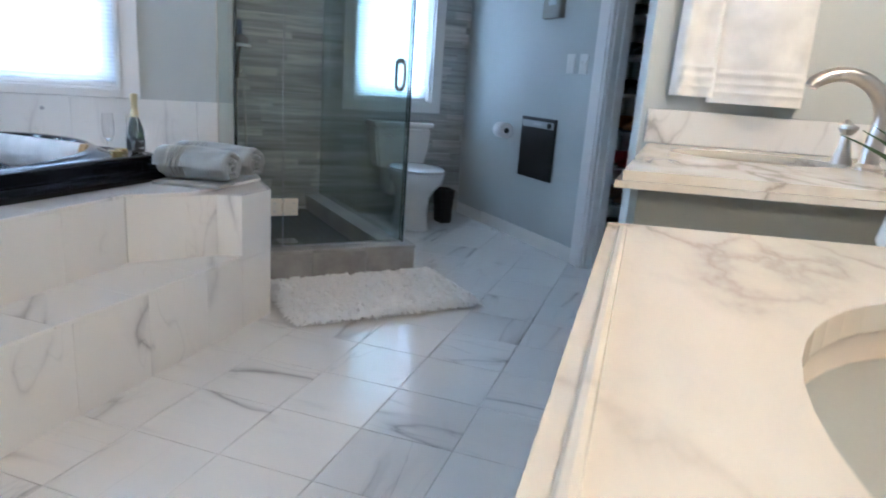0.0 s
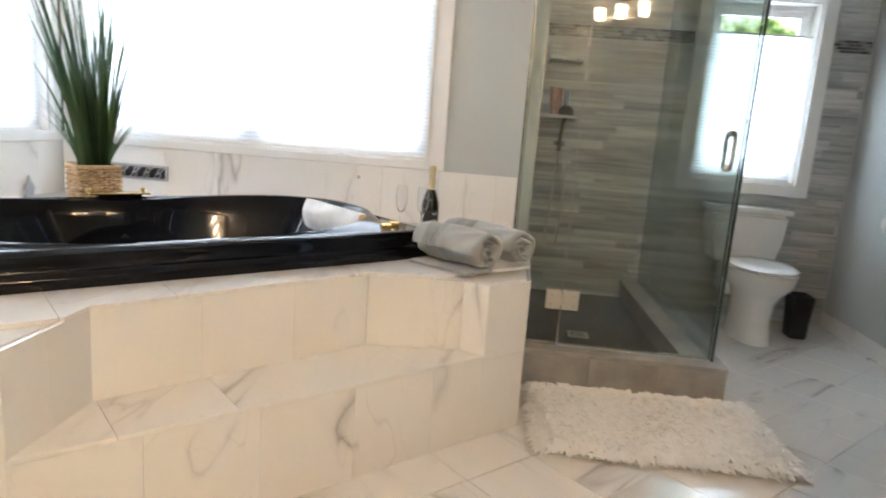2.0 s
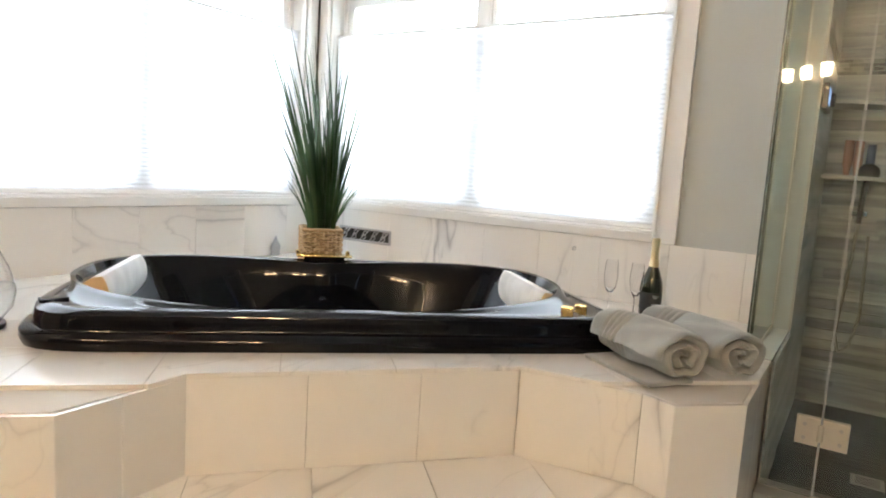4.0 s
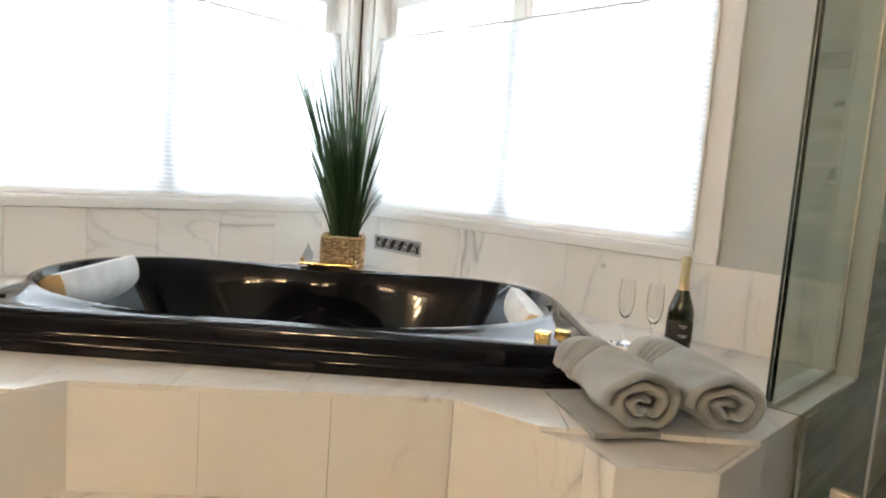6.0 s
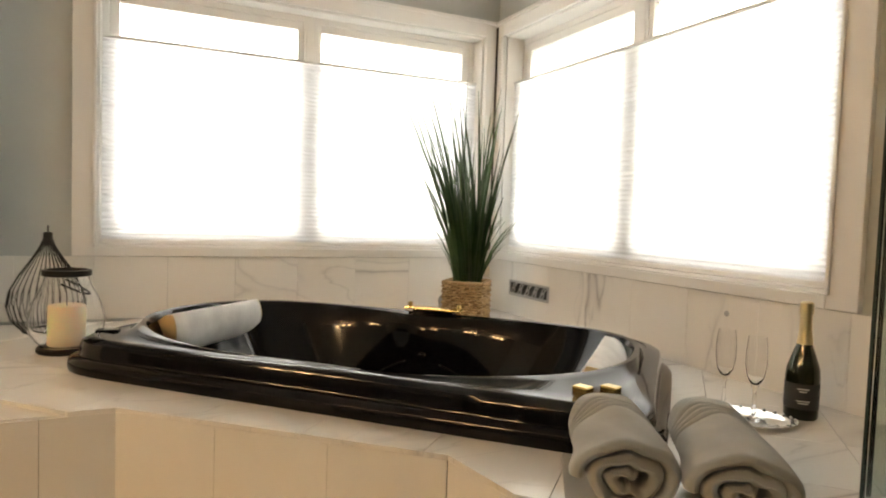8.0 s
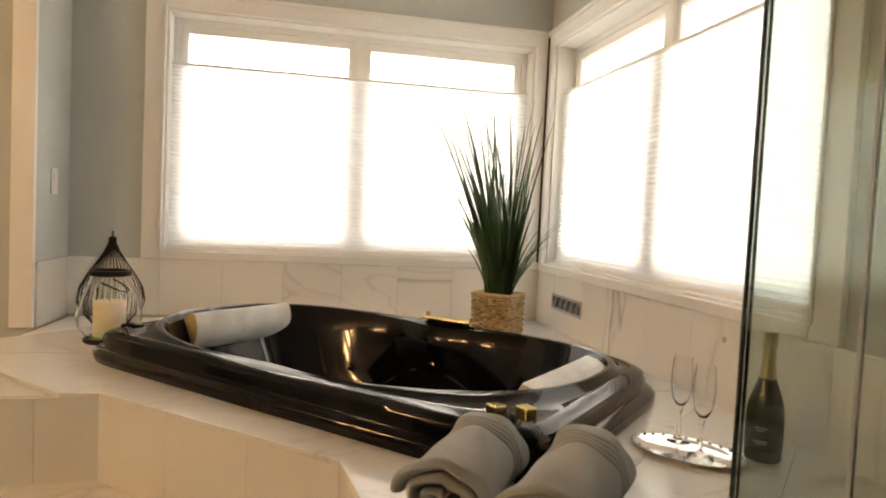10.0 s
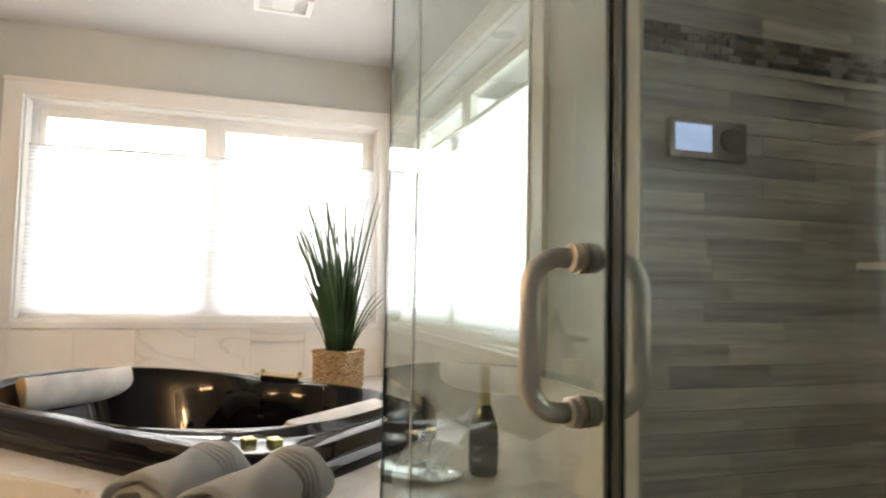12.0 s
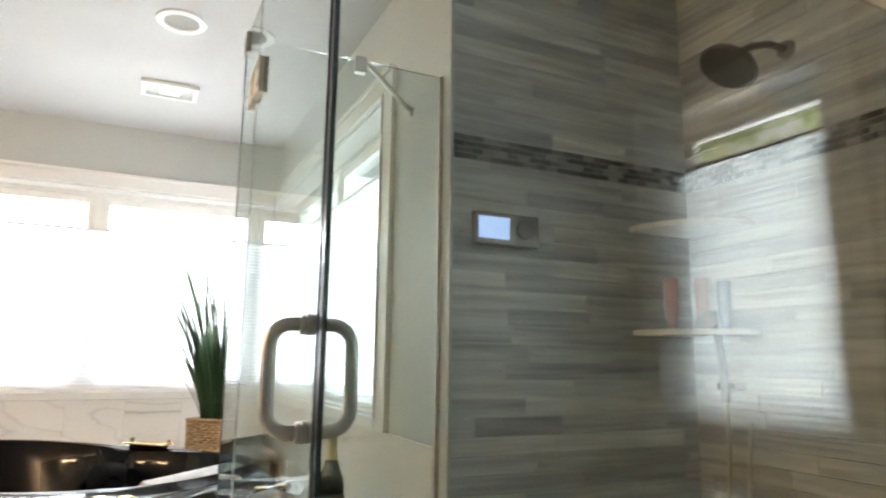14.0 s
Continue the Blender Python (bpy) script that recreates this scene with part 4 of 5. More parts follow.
# ---------------------------------------------------------------- lantern and candle jar
lan = empty("wire_lantern", "dark teardrop wire cage lantern on the deck", "lantern", at=(0.285, -2.19, DECK + 0.0005))
prof = [(0.085, 0.005), (0.125, 0.05), (0.142, 0.11), (0.132, 0.17), (0.100, 0.23), (0.060, 0.29), (0.030, 0.34), (0.016, 0.375)]
for k in range(32):
    a = 2 * math.pi * k / 32
    part("wire", tube(bmesh.new(), [(r * math.cos(a), r * math.sin(a), z) for r, z in prof], 0.0018, 6), M_IRON, lan)
for r, z in ((0.085, 0.005), (0.016, 0.372)):
    part("ring", tube(bmesh.new(), [(r * math.cos(2 * math.pi * i / 24), r * math.sin(2 * math.pi * i / 24), z) for i in range(25)], 0.004, 8), M_IRON, lan)
part("finial", lathe(bmesh.new(), [(0.024, 0.348), (0.018, 0.366), (0.017, 0.400), (0.008, 0.404)], 16), M_IRON, lan)
part("hanging_ring", tube(bmesh.new(), arc((0, 0, 0.416), 0.013, -90, 270, 20), 0.0022, 6), M_IRON, lan)

JS = 1.18
jar = empty("candle_jar", "round clear glass candle jar with a dark metal collar and handle", "candle holder", at=(0.70, -2.085, DECK + 0.0005))
part("base", lathe(bmesh.new(), [(0.076, 0.0), (0.080, 0.004), (0.080, 0.014), (0.070, 0.018)], 32), M_IRON, jar, smooth=True)
g = part("glass_bowl", lathe(bmesh.new(), [(0.070, 0.018), (0.098, 0.055), (0.104, 0.095), (0.090, 0.150), (0.064, 0.205), (0.058, 0.232), (0.055, 0.232), (0.061, 0.204), (0.087, 0.149), (0.1005, 0.095), (0.095, 0.056), (0.067, 0.021)], 40), M_CRYSTAL, jar, smooth=True)
g.visible_shadow = False
part("collar", lathe(bmesh.new(), [(0.059, 0.226), (0.066, 0.228), (0.066, 0.244), (0.056, 0.246), (0.054, 0.240)], 32, cap0=False, cap1=False), M_IRON, jar, smooth=True)
part("handle", tube(bmesh.new(), [(0.066 * math.cos(a), 0.070 * math.sin(a) - 0.01, 0.236 - 0.075 * abs(math.cos(a * 0.5 - math.pi / 4)) ** 2 + 0.01) for a in [math.pi * i / 16 for i in range(17)]], 0.003, 8), M_IRON, jar)
jar.scale = (JS, JS, JS)
candle = empty("pillar_candle", "cream wax pillar candle inside the glass jar", "candle", at=(0.70, -2.085, DECK + 0.022))
part("wax", lathe(bmesh.new(), [(0.058, 0.0), (0.060, 0.004), (0.060, 0.138), (0.057, 0.143), (0.030, 0.140), (0.0, 0.139)], 32, cap1=False), M_CANDLE, candle, smooth=True)
part("wick", tube(bmesh.new(), [(0, 0, 0.138), (0.001, 0, 0.147), (0.003, 0, 0.153)], 0.0012, 6), M_BLACK, candle)

# flattened form standing in for a grey onion-shaped silhouette low on the wainscot
onion_form = empty("ornament", "small flattened grey onion-shaped form against the wainscot", "ornament", at=(0.030, -0.306, DECK + 0.0005))
part("onion_body", lathe(bmesh.new(), [(0.030, 0.0), (0.036, 0.006), (0.030, 0.018), (0.034, 0.034), (0.037, 0.048), (0.030, 0.066), (0.017, 0.080), (0.011, 0.090), (0.010, 0.096), (0.004, 0.112)], 28, sx=0.4), M_ONION, onion_form, smooth=True)

# ---------------------------------------------------------------- grille, corner rod, wall plates at the tub
vent = empty("wall_vent", "pewter scrollwork wall vent set in the marble wainscot", "vent", at=(0.44, -0.0125, 0.712))
part("frame", frame_bm(-0.19, 0.19, -0.042, 0.042, -0.006, -0.0002, 0.014, Matrix()), M_VENT, vent)
part("backing", boxbm(-0.177, 0.177, -0.0016, -0.0004, -0.029, 0.029), M_BLACK, vent)
for k in range(5):
    cx = -0.14 + 0.07 * k
    for s_ in (-1, 1):
        part("scroll", tube(bmesh.new(), [(cx + s_ * (0.006 + 0.014 * math.cos(a)), -0.004, s_ * 0.010 + 0.013 * math.sin(a)) for a in [0.3 + 4.6 * i / 12 for i in range(13)]], 0.0028, 6), M_VENT, vent)
    part("scroll", tube(bmesh.new(), [(cx - 0.030, -0.004, -0.026), (cx - 0.008, -0.004, -0.004), (cx + 0.008, -0.004, 0.004), (cx + 0.030, -0.004, 0.026)], 0.0028, 6), M_VENT, vent)
rod = empty("shade_cord_rod", "slim dark cord running down the corner between windows", "cord", at=(0.026, -0.026, 0.0))
part("cord", tube(bmesh.new(), [(0, 0, 0.90), (0, 0, 1.5), (0, 0, 2.16)], 0.0055, 8), M_WIRE, rod)
hole = empty("wall_grommet", "small grey plug in the marble wainscot", "plug", at=(1.705, -0.0125, 0.785))
p_ = part("disc", lathe(bmesh.new(), [(0.010, 0.0), (0.010, 0.003), (0.006, 0.004)], 16), M_VENT, hole)
p_.matrix_local = pose(0, 0, 0, 90)
sw = empty("light_switch", "white rocker light switch on the return wall", "switch", at=(0.20, -2.4697, 1.21))
part("plate", boxbm(-0.037, 0.037, 0.0, 0.006, -0.06, 0.06, bevel=0.002), M_WHITE, sw)
part("rocker", boxbm(-0.017, 0.017, 0.006, 0.010, -0.034, 0.034, bevel=0.0015), M_TRIM, sw)
structure(finish("trim_wall_end", boxbm(0.4005, 0.425, -2.56, -2.4675, DECK + 0.001, CEIL - 0.002, bevel=0.003), M_TRIM), "white painted corner trim", "trim")

# ---------------------------------------------------------------- shower fittings
hinges = []
for z in (0.328, 1.70):
    h = part("hinge", boxbm(2.718, 2.783, GY - 0.016, GY + 0.016, z, z + 0.088, bevel=0.002), M_HINGE, door, "satin brass glass hinge")
    h2 = part("hinge", boxbm(2.790, 2.862, GY - 0.016, GY + 0.016, z, z + 0.088, bevel=0.002), M_HINGE, door, "satin brass glass hinge")
    part("knuckle", tube(bmesh.new(), [(2.7865, GY - 0.013, z + 0.018), (2.7865, GY - 0.013, z + 0.070)], 0.009, 12), M_HINGE, h)
    for hh, xx in ((h, 2.742), (h2, 2.840)):
        for dz in (0.022, 0.066):
            sc = part("screw", lathe(bmesh.new(), [(0.006, 0), (0.006, 0.0015), (0.003, 0.002)], 12), M_NICKEL, hh)
            sc.matrix_local = pose(xx, GY - 0.016, z + dz, 90)
HX, HZ0, HZ1 = 3.402, 1.000, 1.146
for s_ in (-1, 1):
    y0 = GY + s_ * 0.005
    y1 = GY + s_ * 0.058
    rr = 0.030
    pts = [(HX, y0, HZ1)] + [(HX, y1 - s_ * rr + s_ * rr * math.sin(a), HZ1 - rr + rr * math.cos(a)) for a in [math.pi / 2 * i / 8 for i in range(9)]]
    pts += [(HX, y1 - s_ * rr + s_ * rr * math.cos(a), HZ0 + rr - rr * math.sin(a)) for a in [math.pi / 2 * i / 8 for i in range(9)]] + [(HX, y0, HZ0)]
    hd = part("handle", tube(bmesh.new(), pts, 0.0098, 18), M_NICKEL, door, "brushed nickel tube pull handle", smooth=True)
    for z in (HZ0, HZ1):
        wsh = part("washer", lathe(bmesh.new(), [(0.0155, 0.0), (0.0155, 0.004), (0.0115, 0.006), (0.0145, 0.008), (0.0145, 0.012), (0.010, 0.014)], 20), M_NICKEL, hd, smooth=True)
        wsh.matrix_local = pose(HX, y0, z, -90 * s_)
bar = empty("support_bar", "slim brushed nickel bar bracing the shower glass to the wall", "support bar")
part("rod", tube(bmesh.new(), [(2.303, -0.002, 1.955), (2.558, -0.268, 1.985)], 0.008, 12), M_NICKEL, bar, smooth=True)
fl = part("flange", lathe(bmesh.new(), [(0.018, 0.0), (0.018, 0.006), (0.010, 0.012)], 20), M_NICKEL, bar)
fl.matrix_local = pose(2.303, -0.0005, 1.955, 90)
part("glass_clamp", boxbm(2.544, 2.572, -0.29, -0.255, 1.935, 1.985, bevel=0.003), M_NICKEL, bar)
part("corner_clamp", boxbm(2.538, 2.580, GY - 0.012, GY + 0.045, 1.925, 1.985, bevel=0.003), M_NICKEL, bar)
edge_trim = structure(finish("trim_shower_edge", boxbm(2.6205, 2.632, -0.006, 0.006, DECK + 0.002, CEIL - 0.002, bevel=0.002), M_SATIN), "brushed metal edge trim where tile meets paint", "trim")

ctl = empty("shower_control", "digital shower control with a lit blue screen", "shower control", at=(2.6295, 0.078, 1.455))
part("body", boxbm(0.0, 0.022, -0.012, 0.215, -0.014, 0.085, bevel=0.005), M_STEEL_DARK, ctl, "dark metal housing")
part("screen", boxbm(0.0222, 0.0232, 0.003, 0.108, 0.004, 0.070), M_SCREEN, ctl, "glowing pale blue screen")
kn = part("dial", lathe(bmesh.new(), [(0.028, 0.0), (0.028, 0.012), (0.022, 0.016), (0.0, 0.016)], 28, cap1=False), M_STEEL_DARK, ctl, "round dark dial", smooth=True)
kn.matrix_local = pose(0.022, 0.160, 0.037, 0, 90)


def corner_shelf(z):
    t = tagged(new("corner_shelf"), "pale stone quarter-round shower corner shelf", "shelf", "corner shelves")
    pts = [(0, 0)] + [(0.27 * math.sin(a), -0.27 * math.cos(a)) for a in [math.pi / 2 * i / 14 for i in range(15)]]
    part("slab", prism(bmesh.new(), pts, -0.018, 0.0, 0.003), M_SHELF_STONE, t)
    t.matrix_world = pose(2.6295, 0.9405, z)


corner_shelf(1.205)
corner_shelf(1.552)


def shampoo(x, y, z, h, r, label, material):
    t = tagged(new("shampoo_bottle"), label, "bottle", "shower bottles")
    part("body", lathe(bmesh.new(), [(r * 0.62, 0.024), (r * 0.92, 0.045), (r, 0.07), (r, h * 0.8), (r * 0.99, h - 0.004), (r * 0.9, h)], 24, sy=0.7), material, t, smooth=True)
    part("cap", lathe(bmesh.new(), [(r * 0.60, 0.0), (r * 0.62, 0.002), (r * 0.62, 0.0235)], 24, sy=0.7), material, t, smooth=True)
    t.matrix_world = pose(x, y, z, 0, 0, 40)


shampoo(2.725, 0.752, 1.2055, 0.165, 0.023, "dusty pink shampoo bottle on the corner shelf", M_PINK)
shampoo(2.765, 0.845, 1.2055, 0.168, 0.023, "dusty pink conditioner bottle on the corner shelf", M_PINK)
shampoo(2.815, 0.885, 1.2055, 0.155, 0.021, "slate blue body wash bottle on the corner shelf", M_BLUE)

head = empty("rain_shower_head", "dark round shower head on a wall arm", "shower head")
part("arm", tube(bmesh.new(), [(3.06, 0.94, 2.06), (3.06, 0.86, 2.06), (3.06, 0.78, 2.035), (3.07, 0.70, 1.985)], 0.011, 12), M_STEEL_DARK, head, smooth=True)
fl = part("flange", lathe(bmesh.new(), [(0.030, 0.0), (0.028, 0.008), (0.014, 0.012)], 24), M_STEEL_DARK, head)
fl.matrix_local = pose(3.06, 0.9405, 2.06, 90)
hb = part("head_disc", lathe(bmesh.new(), [(0.0, 0.0), (0.078, 0.0), (0.084, 0.006), (0.080, 0.016), (0.042, 0.030), (0.020, 0.050), (0.012, 0.066)], 36, cap0=False), M_STEEL_DARK, head, smooth=True)
hb.matrix_local = pose(3.075, 0.655, 1.93, -32, 8, 0)
hs = empty("hand_shower", "hand shower on a holder with a hanging metal hose", "hand shower")
part("holder", boxbm(2.765, 2.835, 0.885, 0.9405, 1.015, 1.04, bevel=0.006), M_CHROME, hs, "polished metal holder")
part("wand", tube(bmesh.new(), [(2.80, 0.885, 0.98), (2.805, 0.875, 1.10), (2.812, 0.850, 1.19), (2.815, 0.825, 1.22)], 0.012, 12), M_STEEL_DARK, hs, smooth=True)
wd = part("spray_face", lathe(bmesh.new(), [(0.042, 0.0), (0.046, 0.008), (0.035, 0.020), (0.014, 0.028)], 24), M_STEEL_DARK, hs, smooth=True)
wd.matrix_local = pose(2.815, 0.805, 1.222, 70)
hose = [(2.80, 0.885, 0.98), (2.795, 0.89, 0.80), (2.78, 0.89, 0.60), (2.765, 0.89, 0.42), (2.79, 0.89, 0.33), (2.83, 0.89, 0.36), (2.86, 0.89, 0.52), (2.855, 0.90, 0.75), (2.85, 0.93, 0.92)]
part("hose", tube(bmesh.new(), [Vector(hose[i]).lerp(Vector(hose[i + 1]), k / 5) for i in range(8) for k in range(5)] + [hose[-1]], 0.0065, 8), M_NICKEL, hs, "metal hose", smooth=True)
drain = empty("shower_drain", "square brushed metal shower drain", "drain", at=(2.95, 0.0, 0.0347))
part("plate", boxbm(-0.055, 0.055, -0.055, 0.055, 0, 0.002), M_NICKEL, drain)
for i in range(5):
    part("slot", boxbm(-0.04, 0.04, -0.034 + i * 0.016, -0.029 + i * 0.016, 0.002, 0.0026), M_BLACK, drain)

# ---------------------------------------------------------------- toilet corner
toilet = empty("toilet", "white two-piece ceramic toilet with the lid down", "toilet", at=(4.005, 0.94, FZ))


def oval_ring(cx, cy, rx, ryf, ryb, z, n=40, e=2.2):
    out = []
    for i in range(n):
        a = 2 * math.pi * i / n
        c, s = math.cos(a), math.sin(a)
        k = (abs(c) ** e + abs(s) ** e) ** (-1 / e)
        out.append((cx + rx * c * k, cy + (ryb if s > 0 else ryf) * s * k, z))
    return out


part("bowl", loft(bmesh.new(), [oval_ring(0, -0.42, 0.115, 0.22, 0.24, 0.0), oval_ring(0, -0.42, 0.110, 0.205, 0.23, 0.03), oval_ring(0, -0.42, 0.103, 0.175, 0.20, 0.12), oval_ring(0, -0.43, 0.108, 0.185, 0.18, 0.24), oval_ring(0, -0.45, 0.132, 0.225, 0.19, 0.30), oval_ring(0, -0.46, 0.174, 0.272, 0.20, 0.352), oval_ring(0, -0.46, 0.185, 0.285, 0.21, 0.40), oval_ring(0, -0.46, 0.183, 0.283, 0.21, 0.415)], True, True), M_PORCELAIN, toilet, smooth=True)
part("seat", loft(bmesh.new(), [oval_ring(0, -0.46, 0.188, 0.290, 0.20, 0.417), oval_ring(0, -0.46, 0.190, 0.292, 0.20, 0.428), oval_ring(0, -0.46, 0.186, 0.288, 0.20, 0.434)], True, True), M_PORCELAIN, toilet, smooth=True)
part("lid", loft(bmesh.new(), [oval_ring(0, -0.46, 0.184, 0.286, 0.20, 0.437), oval_ring(0, -0.46, 0.186, 0.288, 0.20, 0.448), oval_ring(0, -0.46, 0.170, 0.270, 0.185, 0.458), oval_ring(0, -0.46, 0.10, 0.16, 0.11, 0.461)], True, True), M_PORCELAIN, toilet, smooth=True)
bm = loft(bmesh.new(), [[(sx * w, y0 if sy < 0 else y1, z) for sx, sy in ((-1, -1), (1, -1), (1, 1), (-1, 1))] for w, y0, y1, z in ((0.185, -0.19, -0.01, 0.40), (0.215, -0.21, -0.005, 0.55), (0.228, -0.215, -0.003, 0.715))], True, True)
bmesh.ops.bevel(bm, geom=bm.edges[:], offset=0.018, segments=3, affect="EDGES")
part("tank", bm, M_PORCELAIN, toilet, smooth=True)
part("tank_lid", boxbm(-0.242, 0.242, -0.228, -0.002, 0.7155, 0.752, bevel=0.012), M_PORCELAIN, toilet, smooth=True)
part("flush_lever", tube(bmesh.new(), [(-0.17, -0.216, 0.66), (-0.17, -0.235, 0.66), (-0.13, -0.240, 0.655), (-0.10, -0.240, 0.645)], 0.007, 10), M_CHROME, toilet, "chrome lever", smooth=True)
part("neck", boxbm(-0.11, 0.11, -0.27, -0.02, 0.20, 0.402, bevel=0.03), M_PORCELAIN, toilet, smooth=True)

bin_ = empty("waste_bin", "small black slatted waste bin beside the toilet", "waste bin", at=(4.315, 0.60, FZ))
bin_.scale = (0.72, 0.8, 0.96)
part("shell", loft(bmesh.new(), [[(s * sx, t * sx * 1.2, z) for s, t in ((-1, -1), (1, -1), (1, 1), (-1, 1))] for sx, z in ((0.060, 0.0), (0.078, 0.27), (0.080, 0.275), (0.074, 0.275), (0.056, 0.01))], True, True), M_BLACK, bin_)
for i in range(5):
    part("rib", boxbm(-0.062 + i * 0.028, -0.054 + i * 0.028, -0.096, -0.082, 0.02, 0.25), M_BLACK, bin_)

tp = empty("toilet_paper_roll", "white toilet paper roll on a wall holder", "toilet paper", at=(4.555, 0.20, 0.745))
bm = lathe(bmesh.new(), [(0.021, -0.052), (0.054, -0.052), (0.056, -0.049), (0.056, 0.049), (0.054, 0.052), (0.021, 0.052)], 32, cap0=False, cap1=False)
r_ = part("paper", bm, M_PAPER, tp, smooth=True)
r_.matrix_local = pose(0, 0, 0, 90)
r_ = part("core", lathe(bmesh.new(), [(0.0205, -0.051), (0.0205, 0.051)], 24), M_BLACK, tp)
r_.matrix_local = pose(0, 0, 0, 90)
part("spindle", tube(bmesh.new(), [(0.0745, 0.075, 0.0), (0.012, 0.075, 0.0), (0.0, 0.068, 0.0), (0.0, 0.053, 0.0)], 0.007, 10), M_NICKEL, tp, smooth=True)

heater = empty("wall_heater", "black built-in electric wall heater with a grille", "heater", at=(4.6295, -0.15, 0.655))
part("faceplate", boxbm(-0.014, 0.0, -0.200, 0.200, -0.208, 0.208, bevel=0.003), M_BLACK, heater)
for i in range(19):
    z = -0.185 + i * 0.0165
    part("louvre", boxbm(-0.020, -0.0142, -0.180, 0.180, z, z + 0.006), M_BLACK, heater)
part("control_strip", boxbm(-0.018, -0.0142, -0.185, 0.185, 0.140, 0.185), M_VENT, heater, "grey control strip")
k_ = part("knob", lathe(bmesh.new(), [(0.018, 0.0), (0.018, 0.012), (0.014, 0.015)], 20), M_BLACK, heater)
k_.matrix_local = pose(-0.018, -0.145, 0.162, 0, -90)
part("badge", boxbm(-0.0188, -0.0182, -0.05, 0.05, 0.155, 0.172), M_INK, heater)
thermo = empty("wall_thermostat", "square beige thermostat box on the wall", "thermostat", at=(4.6295, -0.205, 1.575))
part("case", boxbm(-0.045, 0.0, -0.095, 0.095, -0.075, 0.075, bevel=0.006), M_BEIGE, thermo)
part("window", boxbm(-0.0465, -0.0452, -0.05, 0.03, 0.005, 0.045), M_VENT, thermo)
for y in (-0.425, -0.555):
    s_ = tagged(new("light_switch"), "white double light switch plate on the wall", "switch", "wall switches")
    part("plate", boxbm(-0.006, 0.0, -0.040, 0.040, -0.060, 0.060, bevel=0.002), M_WHITE, s_)
    for dy in (-0.018, 0.018):
        part("toggle", boxbm(-0.011, -0.0062, dy - 0.008, dy + 0.008, -0.016, 0.016, bevel=0.001), M_TRIM, s_)
    s_.matrix_world = pose(4.6295, y, 1.22)
bb = structure(empty("baseboard", "", ""), "white marble baseboard along the painted wall", "baseboard")
for a, b in ((-0.671, -0.30), (-0.30, 0.10), (0.10, 0.52), (0.52, 0.94)):
    part("tile", boxbm(4.618, 4.6298, a + 0.001, b - 0.001, FZ + 0.0005, FZ + 0.095, bevel=0.0015), M_MARBLE, bb)
dc = structure(empty("door_1", "", ""), "white trimmed closet doorway standing open", "door")
for a, b in ((-0.795, -0.672), (-1.645, -1.57)):
    part("casing", boxbm(4.606, 4.6298, a, b, FZ + 0.0005, 2.05, bevel=0.004), M_TRIM, dc)
    part("casing_bead", boxbm(4.598, 4.6055, a + 0.02, b - 0.05, FZ + 0.0005, 2.05, bevel=0.002), M_TRIM, dc)
part("casing", boxbm(4.606, 4.6298, -1.645, -0.672, 2.0505, 2.14, bevel=0.004), M_TRIM, dc)
part("jamb", boxbm(4.6302, 4.749, -0.807, -0.7952, FZ + 0.0005, 2.0495), M_TRIM, dc)
part("jamb", boxbm(4.6302, 4.749, -1.5698, -1.556, FZ + 0.0005, 2.0495), M_TRIM, dc)
part("door_stop", boxbm(4.68, 4.72, -0.819, -0.8075, FZ + 0.0005, 2.0495), M_TRIM, dc)

rack = empty("shoe_shelf", "white closet shelf unit filled with shoes", "shelf", at=(4.96, -0.55, FZ))
for z in (0.10, 0.34, 0.58, 0.82, 1.06, 1.30, 1.54, 1.78):
    part("shelf_board", boxbm(0.0, 0.328, -0.9, 0.84, z, z + 0.02, bevel=0.002), M_TRIM, rack)
for y in (-0.92, -0.30, 0.30, 0.842):
    part("upright", boxbm(0.0, 0.328, y, y + 0.0185, 0.0005, 1.95), M_TRIM, rack)


def shoe(x, y, z, material, label):
    t = tagged(new("shoe"), label, "shoe", "shoes on the shelves")
    bm = loft(bmesh.new(), [oval_ring(0, 0, 0.036, 0.13, 0.12, 0.012), oval_ring(0, 0, 0.040, 0.13, 0.125, 0.035), oval_ring(0, 0.02, 0.036, 0.10, 0.10, 0.060), oval_ring(0, 0.055, 0.030, 0.055, 0.062, 0.095)], True, True)
    part("upper", bm, material, t, smooth=True)
    part("sole", loft(bmesh.new(), [oval_ring(0, 0, 0.038, 0.135, 0.128, 0.0), oval_ring(0, 0, 0.038, 0.135, 0.128, 0.0118)], True, True), M_BLACK, t)
    t.matrix_world = pose(x, y, z, 0, 0, -90)


rs = random.Random(4)
for lv, z in enumerate((0.12, 0.36, 0.60, 0.84, 1.08, 1.32, 1.56)):
    for k in range(8):
        y = -0.55 - 0.78 + 0.19 * k + 0.012 * (k % 2)
        mi = (1 if lv == 1 else 2) if (lv in (1, 2) and k in (4, 5)) else (3 if lv == 3 and k in (4, 5) else 0)
        nm = ("black", "brown", "red", "tan")[mi]
        shoe(5.125, y, FZ + z + 0.0005, M_SHOES[mi], nm + " leather shoe on the closet shelf")

